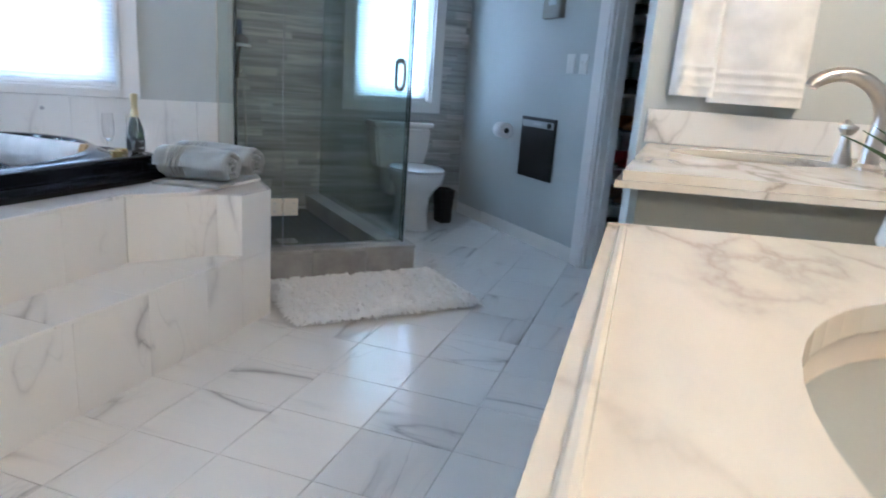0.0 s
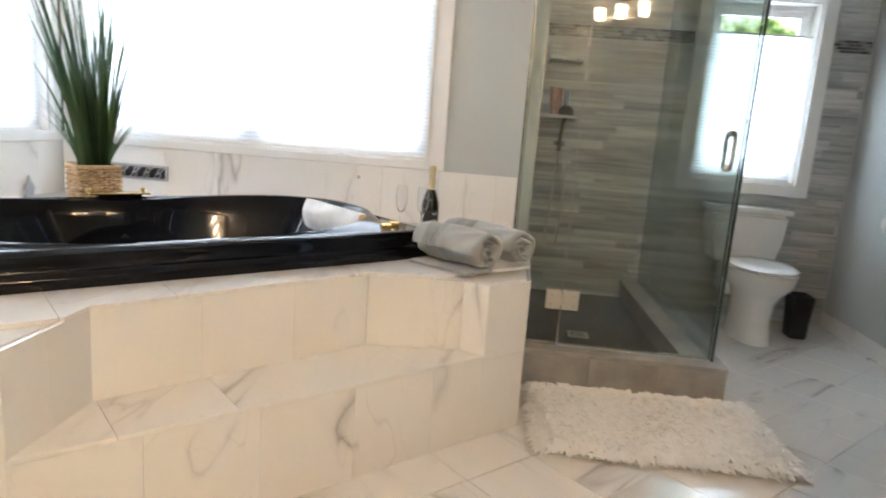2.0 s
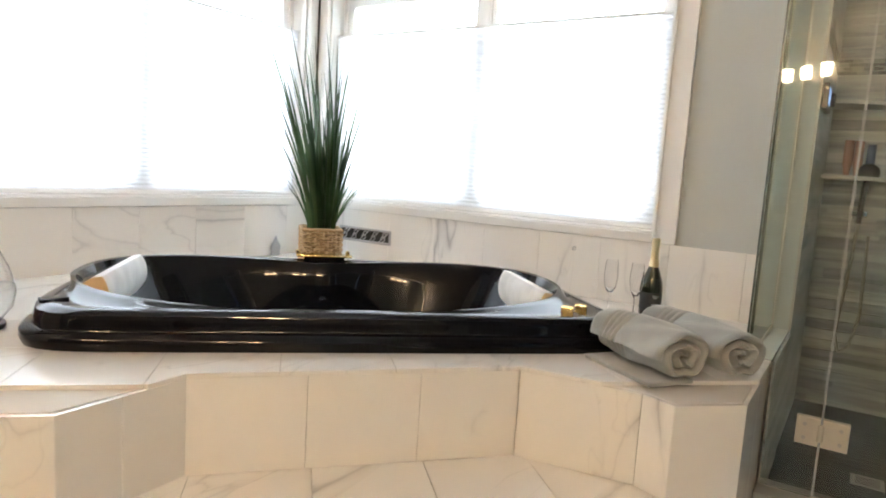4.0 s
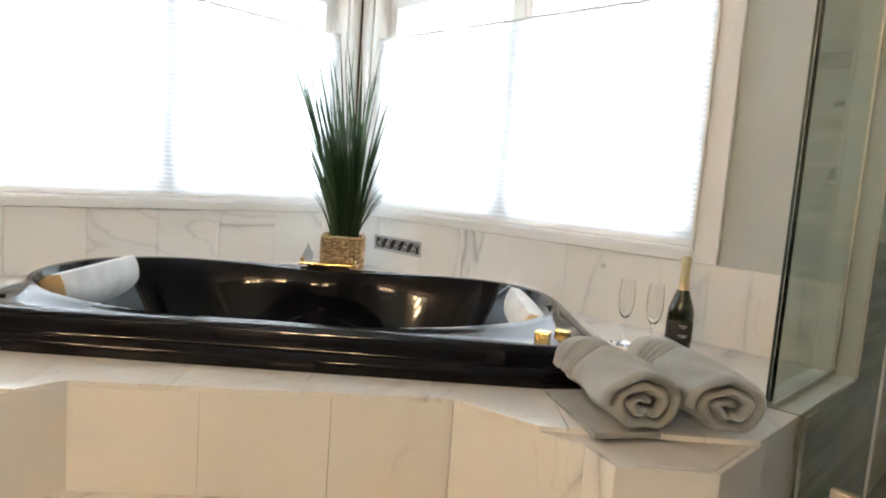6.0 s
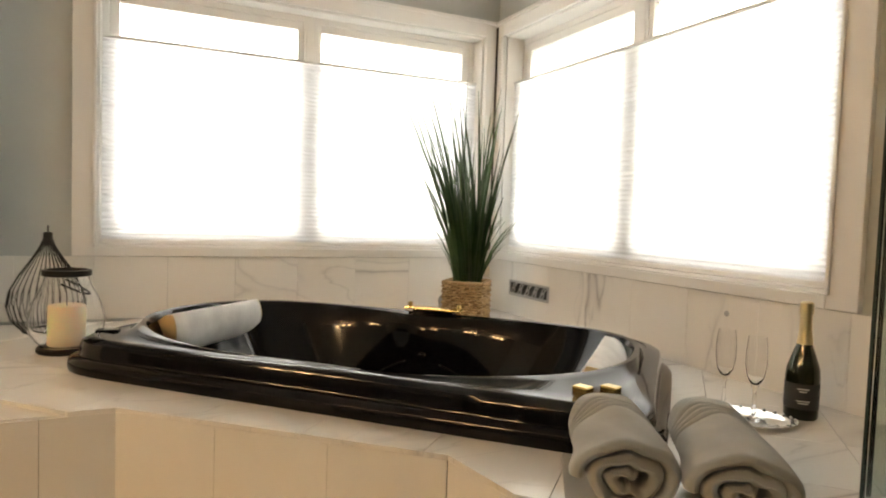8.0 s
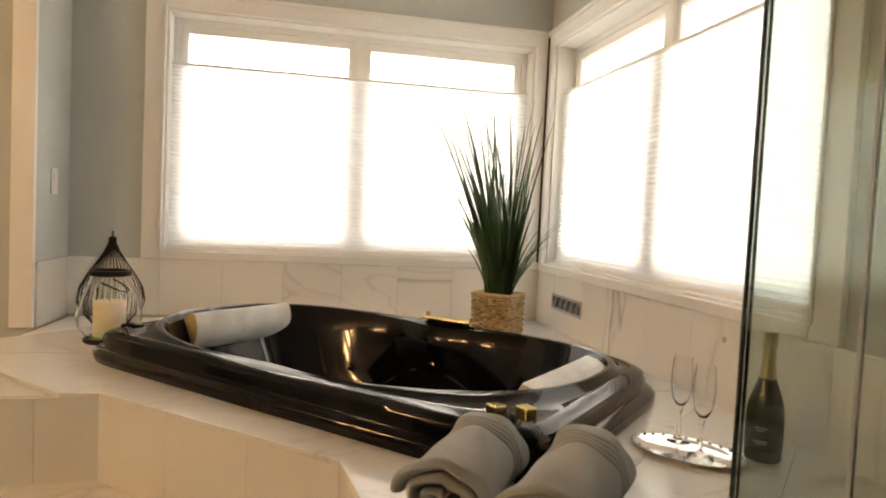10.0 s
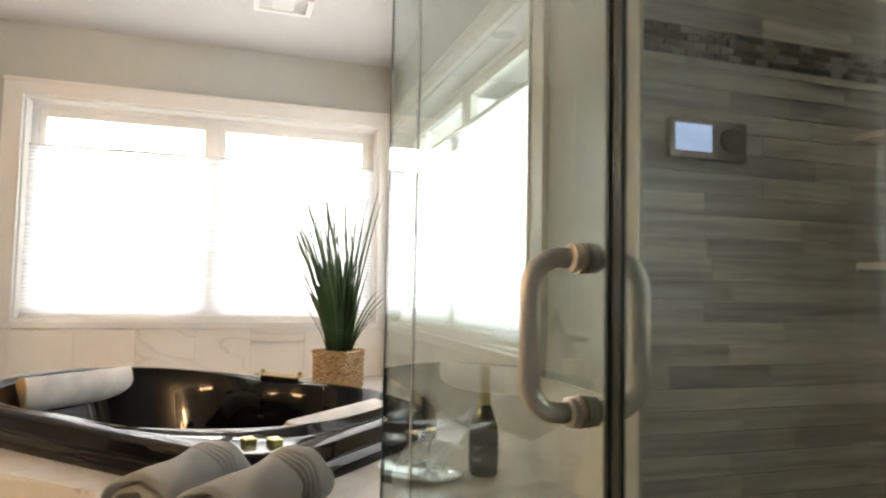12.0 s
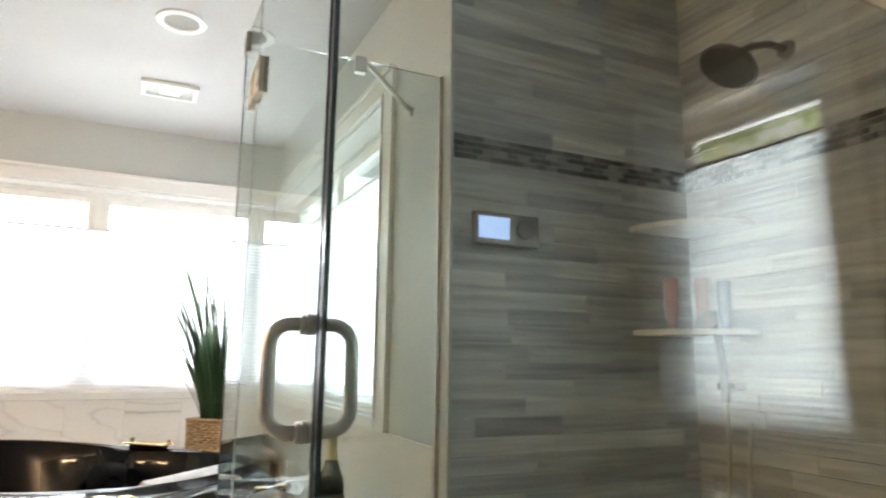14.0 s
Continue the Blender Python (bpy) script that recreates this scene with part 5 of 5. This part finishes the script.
# ---------------------------------------------------------------- shag rug
rug = empty("bath_rug", "white shaggy bath rug in front of the shower", "rug", at=(3.14, -0.995, FZ), rz=1.5)
part("backing", boxbm(-0.44, 0.44, -0.27, 0.27, 0.0005, 0.010, bevel=0.004), M_TOWEL_W, rug)
bm = bmesh.new()
rr_ = random.Random(11)
for k in range(7500):
    x, y = rr_.uniform(-0.45, 0.45), rr_.uniform(-0.28, 0.28)
    a = rr_.uniform(0, 2 * math.pi)
    if abs(x) > 0.40 or abs(y) > 0.24:
        a = math.atan2(y * 1.6, x) + rr_.uniform(-0.7, 0.7)
    ln, ht, w = rr_.uniform(0.030, 0.060), rr_.uniform(0.016, 0.044), rr_.uniform(0.007, 0.014)
    d = Vector((math.cos(a), math.sin(a), 0))
    s_ = Vector((-d.y, d.x, 0))
    b0 = Vector((x, y, 0.007))
    m1 = b0 + d * ln * 0.35 + Vector((0, 0, ht))
    e1 = b0 + d * ln + Vector((0, 0, ht * rr_.uniform(0.45, 0.85)))
    v = [bm.verts.new(q) for q in (b0 - s_ * w * 0.7, b0 + s_ * w * 0.7, m1 + s_ * w, m1 - s_ * w, e1)]
    bm.faces.new(v[:4])
    bm.faces.new((v[3], v[2], v[4]))
tagged(part("shag", bm, M_RUG, rug, "thick white shag loops"), kind="stuff")

# ---------------------------------------------------------------- vanities
P0 = Vector((2.79, -3.10))
U = Vector((0.7071, 0.7071))
N = Vector((0.7071, -0.7071))
CT = 0.935
LOW = 0.83


def vn(u, n):
    q = P0 + U * u + N * n
    return (q.x, q.y)


def counter_top(bm, outer, hole, z0, z1):
    for z in (z0, z1):
        loops = []
        for lp in (outer, hole):
            vs = [bm.verts.new((x, y, z)) for x, y in lp]
            loops.append(vs)
        es = []
        for vs in loops:
            es += [bm.edges.new((vs[i], vs[(i + 1) % len(vs)])) for i in range(len(vs))]
        bmesh.ops.triangle_fill(bm, use_beauty=True, edges=es)
        if z == z0:
            low = loops
    for lo, hi in zip(low, loops):
        n = len(lo)
        for i in range(n):
            bm.faces.new((lo[i], lo[(i + 1) % n], hi[(i + 1) % n], hi[i]))
    return bm


def oval(cx, cy, rx, ry, ang, n=48):
    a0 = radians(ang)
    return [(cx + rx * math.cos(t) * math.cos(a0) - ry * math.sin(t) * math.sin(a0), cy + rx * math.cos(t) * math.sin(a0) + ry * math.sin(t) * math.cos(a0)) for t in [2 * math.pi * i / n for i in range(n)]]


van = empty("vanity_cabinet", "long grey-green painted vanity cabinet under the marble top", "cabinet")
endv = Vector((0.848, -0.530))
BP = Vector(vn(-0.432, -0.011))
body = [tuple(BP - U * 0.03 + endv * 0.03), tuple(BP - U * 0.03 + endv * 1.0), vn(-2.3, 0.99), vn(-2.3, 0.09)]
part("body", prism(bmesh.new(), body, FZ + 0.0005, CT - 0.0425), M_CAB, van)
for k in range(4):
    u0 = -0.50 - 0.42 * k
    m = frame_m(vn(u0, 0.072)[0], vn(u0, 0.072)[1], 225, -1)
    dr = part("cabinet_door", boxbm(0.01, 0.40, -0.020, 0.0, 0.10, 0.85, bevel=0.004, m=m), M_CAB, van)
    part("door_panel", frame_bm(0.01, 0.40, 0.10, 0.85, -0.028, -0.0205, 0.06, m), M_CAB, dr)
top = empty("countertop", "veined cream marble vanity top with an ogee edge", "countertop")
outer = [tuple(BP), tuple(BP + endv * 1.03), vn(-2.35, 1.0), vn(-2.35, 0.040)]
SINK = (*vn(-0.80, 0.278), 0.24, 0.17)
part("slab", counter_top(bmesh.new(), outer, oval(*SINK, 45), CT - 0.02, CT), M_COUNTER, top)


def grow(poly, d):
    out = []
    n = len(poly)
    for i in range(n):
        a, b, e = Vector(poly[i - 1]), Vector(poly[i]), Vector(poly[(i + 1) % n])
        n1 = Vector(((b - a).y, -(b - a).x)).normalized()
        n2 = Vector(((e - b).y, -(e - b).x)).normalized()
        nn = (n1 + n2).normalized()
        out.append(tuple(b + nn * d / max(0.5, nn.dot(n1))))
    return out


part("ogee_edge", counter_top(bmesh.new(), grow(outer, 0.014), oval(*SINK[:2], 0.25, 0.18, 45), CT - 0.042, CT - 0.0205), M_COUNTER, top)


def basin(x, y, rx, ry, ang, z, parent_label):
    t = tagged(new("vanity_sink"), parent_label, "sink", "undermount sinks")
    rings = []
    for s, dz in ((1.0, 0.0), (0.97, -0.03), (0.90, -0.08), (0.74, -0.125), (0.45, -0.145), (0.10, -0.150)):
        rings.append([(px, py, dz) for px, py in oval(0, 0, rx * s, ry * s, ang)])
    part("bowl", loft(bmesh.new(), rings, False, True), M_SINK, t, smooth=True)
    part("drain_ring", lathe(bmesh.new(), [(0.026, -0.149), (0.026, -0.145), (0.016, -0.145)], 20), M_NICKEL, t)
    t.matrix_world = pose(x, y, z)
    return t


pts = [(*vn(-2.32 + 1.86 * i / 8, 0.054 - 0.049 * i / 8), CT + 0.0005) for i in range(9)]
part("edge_bead", tube(bmesh.new(), pts, 0.0045, 8), M_COUNTER, top, smooth=True)
basin(SINK[0], SINK[1], 0.246, 0.176, 45, CT - 0.0215, "cream oval undermount sink in the long vanity")

# lower make-up counter between the two vanities
desk = empty("makeup_counter", "lower veined cream marble make-up counter between the vanities", "countertop")
FP = Vector((2.851, -3.021))
low = [tuple(BP + N * 0.002 + U * 0.004), tuple(FP), tuple(FP + endv * 1.0), tuple(BP + U * 0.004 + endv * 1.02)]
part("slab", prism(bmesh.new(), low, LOW - 0.03, LOW, 0.005), M_COUNTER, desk)
part("apron", prism(bmesh.new(), [tuple(BP + U * 0.006 + endv * 0.04), tuple(FP - U * 0.03 + endv * 0.04), tuple(FP - U * 0.03 + endv * 0.95), tuple(BP + U * 0.006 + endv * 0.95)], FZ + 0.0005, LOW - 0.0305), M_CAB, desk, "grey-green painted front")

# small vanity with its own sink
C2 = 0.925
Q0 = Vector((2.875, -2.970))
D2 = Vector((math.cos(radians(A2)), math.sin(radians(A2))))
S2 = Vector((0.72, 0.69))


def v2(a, b):
    q = Q0 + D2 * a + S2 * b
    return (q.x, q.y)


van2 = empty("vanity_cabinet", "grey-green painted vanity cabinet below the towel wall", "cabinet")
part("body", prism(bmesh.new(), [v2(0.03, 0.03), v2(0.86, 0.03), v2(0.98, 0.81), v2(0.03, 0.81)], FZ + 0.0005, C2 - 0.033), M_CAB, van2)
for k in range(2):
    m = frame_m(*v2(0.05 + 0.31 * k, 0.03), A2, 1)
    dr = part("cabinet_door", boxbm(0.0, 0.295, -0.020, -0.0005, 0.10, 0.70, bevel=0.004, m=m), M_CAB, van2)
    part("door_panel", frame_bm(0.0, 0.295, 0.10, 0.70, -0.028, -0.0205, 0.06, m), M_CAB, dr)
top2 = empty("countertop", "veined cream marble top of the small vanity", "countertop")
SINK2 = (*v2(0.29, 0.55), 0.215, 0.15)
o2 = [v2(0, 0), v2(0.90, 0), v2(1.02, 0.82), v2(0, 0.82)]
part("slab", counter_top(bmesh.new(), o2, oval(*SINK2, A2), C2 - 0.018, C2), M_COUNTER, top2)
part("ogee_edge", counter_top(bmesh.new(), grow(o2, 0.012), oval(*SINK2[:2], 0.225, 0.16, A2), C2 - 0.032, C2 - 0.0185), M_COUNTER, top2)
bs = part("backsplash", boxbm(0.045, 1.10, -0.022, -0.002, C2 + 0.0005, C2 + 0.10, bevel=0.003, m=frame_m(3.43, -2.355, A2, 1)), M_SPLASH, top2)
basin(SINK2[0], SINK2[1], 0.221, 0.156, A2, C2 - 0.0195, "cream oval undermount sink in the small vanity")


def faucet(x, y, z, rz, label):
    f = empty("faucet", label, "faucet", at=(x, y, z), rz=rz)
    part("base", lathe(bmesh.new(), [(0.028, 0.0), (0.028, 0.006), (0.020, 0.014), (0.018, 0.05)], 24), M_NICKEL, f, smooth=True)
    pts = [(0, 0, 0.03), (0.006, 0, 0.07)] + [(-0.085 + 0.095 * math.cos(a), 0, 0.10 + 0.092 * math.sin(a)) for a in [radians(128) * i / 14 for i in range(15)]] + [(-0.148, 0, 0.162)]
    part("spout", tube(bmesh.new(), pts, 0.016, 16, radii=[0.020, 0.019] + [0.0185 - 0.005 * i / 15 for i in range(16)]), M_NICKEL, f, "arched brushed nickel spout", smooth=True)
    for s_ in (-1, 1):
        h = part("handle", lathe(bmesh.new(), [(0.024, 0.0), (0.022, 0.008), (0.013, 0.045), (0.010, 0.066), (0.017, 0.074), (0.021, 0.080), (0.020, 0.087), (0.010, 0.090)], 20), M_NICKEL, f, smooth=True)
        h.matrix_local = pose(0.0, 0.115 * s_, 0)
        part("lever", tube(bmesh.new(), [(0.0, 0.0, 0.085), (0.01, 0.02 * s_, 0.092), (0.02, 0.05 * s_, 0.095)], 0.006, 8), M_NICKEL, h, smooth=True)
    return f


fx, fy = v2(0.535, 0.43)
fc = faucet(fx, fy, C2 + 0.0005, A2, "brushed nickel arched faucet with side handles")
fc.scale = (1.12, 1.12, 1.12)
pv = empty("potted_plant", "white round vase with green leaves on the vanity", "potted plant", at=(3.075, -3.395, LOW + 0.0005))
pv.scale = (0.85, 0.85, 0.8)
part("vase", lathe(bmesh.new(), [(0.035, 0.0), (0.06, 0.02), (0.075, 0.06), (0.065, 0.11), (0.045, 0.14), (0.05, 0.15), (0.046, 0.15), (0.04, 0.14)], 28), M_PORCELAIN, pv, smooth=True)
for k in range(12):
    bm = bmesh.new()
    blade(bm, (0, 0, 0.13), rnd.uniform(0.5, 1.3), 2 * math.pi * k / 12, rnd.uniform(0.08, 0.14), 0.011, 0.2)
    part("leaf", bm, M_LEAF, pv)


# ---------------------------------------------------------------- towels on their bar
def hanging_towel(s0, s1, z0, z1, depth, seed):
    t = tagged(new("hanging_towel"), "white terry towel folded over the towel bar", "towel", "white hanging towels")
    rnd2 = random.Random(seed)
    m = frame_m(3.43, -2.355, A2, 1)
    bm = bmesh.new()
    nx, nz = 36, 110
    rings = []
    for j in range(nz + 1):
        z = z0 + (z1 - z0) * j / nz
        row = []
        for i in range(nx + 1):
            f = i / nx
            x = s0 + (s1 - s0) * f + 0.02 * (0.5 - f) * (j / nz)
            band = sum(0.006 * math.exp(-((z - z0 - c) / 0.006) ** 2) for c in (0.030, 0.056, 0.082))
            y = -depth - 0.016 * math.sin(f * 7 + seed) * (1 - 0.5 * j / nz) - band + 0.030 * abs(2 * f - 1) ** 6
            row.append((x, y, z))
        row += [(x, y + 0.018, z) for x, y, z in row[::-1]]
        rings.append([m @ Vector(v) for v in row])
    part("cloth", loft(bm, rings, True, True), M_TOWEL_W, t, smooth=True)
    return t


hanging_towel(0.095, 0.215, 1.068, 1.72, 0.055, 1)
hanging_towel(0.205, 0.468, 1.055, 1.72, 0.080, 4)
tb = empty("towel_bar", "brushed nickel towel bar on the wall", "towel bar")
mt = frame_m(3.43, -2.355, A2, 1)
part("bar", tube(bmesh.new(), [mt @ Vector((0.04, -0.065, 1.73)), mt @ Vector((0.72, -0.065, 1.73))], 0.008, 12), M_NICKEL, tb, smooth=True)
for s in (0.06, 0.70):
    part("post", tube(bmesh.new(), [mt @ Vector((s, -0.001, 1.73)), mt @ Vector((s, -0.075, 1.73))], 0.010, 12), M_NICKEL, tb, smooth=True)


# ---------------------------------------------------------------- wall lights and ceiling fittings
def sconce(cx, cy, z):
    t = tagged(new("vanity_light"), "three-lamp bronze vanity light with lit frosted glass shades", "wall light", "vanity lights")
    part("backplate", boxbm(-0.12, 0.12, 0.0, 0.02, -0.05, 0.05, bevel=0.006), M_STEEL_DARK, t)
    part("bar", tube(bmesh.new(), [(-0.24, 0.07, -0.02), (-0.12, 0.07, -0.035), (0, 0.07, -0.02), (0.12, 0.07, -0.035), (0.24, 0.07, -0.02)], 0.009, 10), M_STEEL_DARK, t, smooth=True)
    part("stem", tube(bmesh.new(), [(0, 0.018, 0.0), (0, 0.07, -0.02)], 0.010, 10), M_STEEL_DARK, t)
    for k in (-1, 0, 1):
        c = part("cup", lathe(bmesh.new(), [(0.012, -0.02), (0.030, 0.0), (0.036, 0.012)], 20), M_STEEL_DARK, t, smooth=True)
        c.matrix_local = pose(0.23 * k, 0.075, 0.0)
        s = part("shade", lathe(bmesh.new(), [(0.034, 0.012), (0.042, 0.03), (0.044, 0.10), (0.043, 0.125), (0.039, 0.125), (0.036, 0.03)], 24), M_BULB, t, "lit frosted glass shade", smooth=True)
        s.matrix_local = pose(0.23 * k, 0.075, 0.0)
    t.matrix_world = pose(cx, cy, z, 0, 0, 135 - 90)
    return t


sconce(3.385, -3.91, 2.10)
sconce(2.30, -5.0, 2.10)


def downlight(x, y):
    t = tagged(new("recessed_light"), "round white recessed ceiling light, unlit", "ceiling light", "recessed lights")
    part("trim_ring", lathe(bmesh.new(), [(0.085, 0.0), (0.083, -0.006), (0.060, -0.008), (0.056, -0.002)], 36, cap0=False, cap1=False), M_TRIM, t, smooth=True)
    part("lens", lathe(bmesh.new(), [(0.057, -0.0025), (0.050, -0.001)], 32), M_BEIGE, t)
    t.matrix_world = pose(x, y, CEIL - 0.0005) @ Matrix.Scale(1.2, 4)


downlight(1.53, -0.738)
downlight(0.76, -1.605)
fan = empty("exhaust_fan", "white square bathroom exhaust fan grille in the ceiling", "exhaust fan", at=(0.745, -0.745, CEIL - 0.0005), rz=0)
part("frame", frame_bm(-0.10, 0.10, -0.14, 0.14, 0.0, 0.02, 0.03, Matrix(((1, 0, 0, 0), (0, 0, 1, 0), (0, -1, 0, 0), (0, 0, 0, 1)))), M_TRIM, fan)
part("lamp_lens", boxbm(-0.068, 0.068, -0.055, 0.055, -0.016, -0.004, bevel=0.004), M_WHITE, fan)
for k in range(5):
    for s_ in (-1, 1):
        part("slat", boxbm(-0.068, 0.068, s_ * (0.062 + 0.010 * k) - 0.003, s_ * (0.062 + 0.010 * k) + 0.003, -0.014, -0.004), M_TRIM, fan)

# ---------------------------------------------------------------- pieces of walls and floor
# wainscot tiles
def wainscot(parent, m, length, z0, z1, first=0.305):
    x = 0.0
    w = first
    while x < length - 0.01:
        b = min(length, x + w)
        part("tile", boxbm(x + 0.0005, b - 0.0005, -0.012, -0.0005, z0 + 0.0006, z1 - 0.001, bevel=0.0008, m=m), M_MARBLE, parent)
        x, w = b, 0.305


wainscot(wall_right, frame_m(0.0, 0, 0, 1), 2.55, DECK, 0.852)
wainscot(wall_left, frame_m(0, -0.012, -90, -1), 2.457, DECK, 0.852, 0.20)
wainscot(wall_return, frame_m(0.012, -2.47, 0, -1), 0.388, DECK, 0.852)

# grey plank tiles in the shower and behind the toilet
def planks(parent, m, length, z0, z1, seed, holes=(), row=0.053):
    r3 = random.Random(seed)
    z = z0
    while z < z1 - 0.01:
        t = min(z1, z + row)
        x = -r3.uniform(0.05, 0.5)
        while x < length:
            w = r3.choice((0.30, 0.42, 0.60, 0.75))
            a, b = max(0.0, x), min(length, x + w)
            x += w
            if b - a < 0.02:
                continue
            spans = [(a, b)]
            for h0, h1, hz0, hz1 in holes:
                if t > hz0 + 0.002 and z < hz1 - 0.002:
                    nxt = []
                    for s0, s1 in spans:
                        if s1 <= h0 or s0 >= h1:
                            nxt.append((s0, s1))
                        else:
                            if h0 - s0 > 0.01:
                                nxt.append((s0, h0))
                            if s1 - h1 > 0.01:
                                nxt.append((h1, s1))
                    spans = nxt
            for s0, s1 in spans:
                part("tile", boxbm(s0 + 0.0007, s1 - 0.0007, -0.0085, -0.0005, z + 0.0007, t - 0.0007, m=m), M_PLANK, parent)
        z = t


M_MOSAIC_BED = painted("mosaic_grout", (0.34, 0.345, 0.33), 0.8)


def mosaic(parent, m, length, z0, z1, seed, holes=()):
    r3 = random.Random(seed)
    bm = bmesh.new()
    rows = 4
    h = (z1 - z0) / rows
    for j in range(rows):
        x = -0.021 * (j % 2) - r3.uniform(0.0, 0.004)
        while x < length:
            w = 0.042
            a, b = max(0.0, x), min(length, x + w)
            x += w
            if b - a < 0.006 or any(a < q[1] and b > q[0] for q in holes):
                continue
            box(bm, a + 0.0013, b - 0.0013, -0.0095, -0.0005, z0 + j * h + 0.0015, z0 + (j + 1) * h - 0.0015, m=m)
    bed = bmesh.new()
    stops = [0.0] + [v for q in holes for v in q[:2]] + [length]
    for a, b in zip(stops[::2], stops[1::2]):
        box(bed, a, b, -0.0062, -0.0003, z0, z1, m=m)
    part("mosaic_grout", bed, M_MOSAIC_BED, parent)
    tagged(part("mosaic_strip", bm, M_MOSAIC, parent, "band of thin grey glass mosaic"), kind="stuff")


MZ0, MZ1 = 1.700, 1.778
FS = frame_m(2.62, 0.0065, 90, 1)
FB = frame_m(2.629, 0.95, 0, 1)
HOLE3 = ((3.578 - 2.629, 4.392 - 2.629, 0.798, 2.072),)
planks(wall_shower, FS, 0.934, 0.036, MZ0, 21)
planks(wall_shower, FS, 0.934, MZ1, CEIL - 0.001, 22)
mosaic(wall_shower, FS, 0.934, MZ0, MZ1, 23)
planks(wall_back, FB, 1.99, FZ + 0.02, MZ0, 24, HOLE3)
planks(wall_back, FB, 1.99, MZ1, CEIL - 0.001, 25, HOLE3)
mosaic(wall_back, FB, 1.99, MZ0, MZ1, 26, HOLE3)
planks(deck, frame_m(2.6255, -0.53, 90, 1), 0.53, 0.036, DECK - 0.013, 27)

# floor tiles, laid diagonally
SZ = 0.305
tile_me = None
for i in range(-9, 20):
    for j in range(-19, 4):
        p, q = 0.065 + (i + 0.5) * SZ, -3.425 + (j + 12 + 0.5) * SZ - 12 * SZ + 3.66
        x, y = UV(p, q - 0.0)
        if not (0.3 < x < 4.75 and -5.3 < y < 1.1):
            continue
        if x - y < 3.70 - 0.33 or (2.72 < x < 3.32 and y > -0.40):
            continue
        if x - y > 7.4 or y < x - 7.2 or (x < 3.3 and y > -0.3):
            continue
        if tile_me is None:
            tile_me = part("tile", boxbm(-SZ / 2 + 0.0013, SZ / 2 - 0.0013, -SZ / 2 + 0.0013, SZ / 2 - 0.0013, -0.008, 0.0, bevel=0.0012), M_FLOOR, floor)
            tile_me.matrix_local = pose(x, y, FZ, 0, 0, 45)
            first_mesh = tile_me.data
        else:
            o = new("tile", first_mesh)
            o.parent = floor
            o.matrix_local = pose(x, y, FZ, 0, 0, 45 + rs.choice((0, 90, 180, 270)))
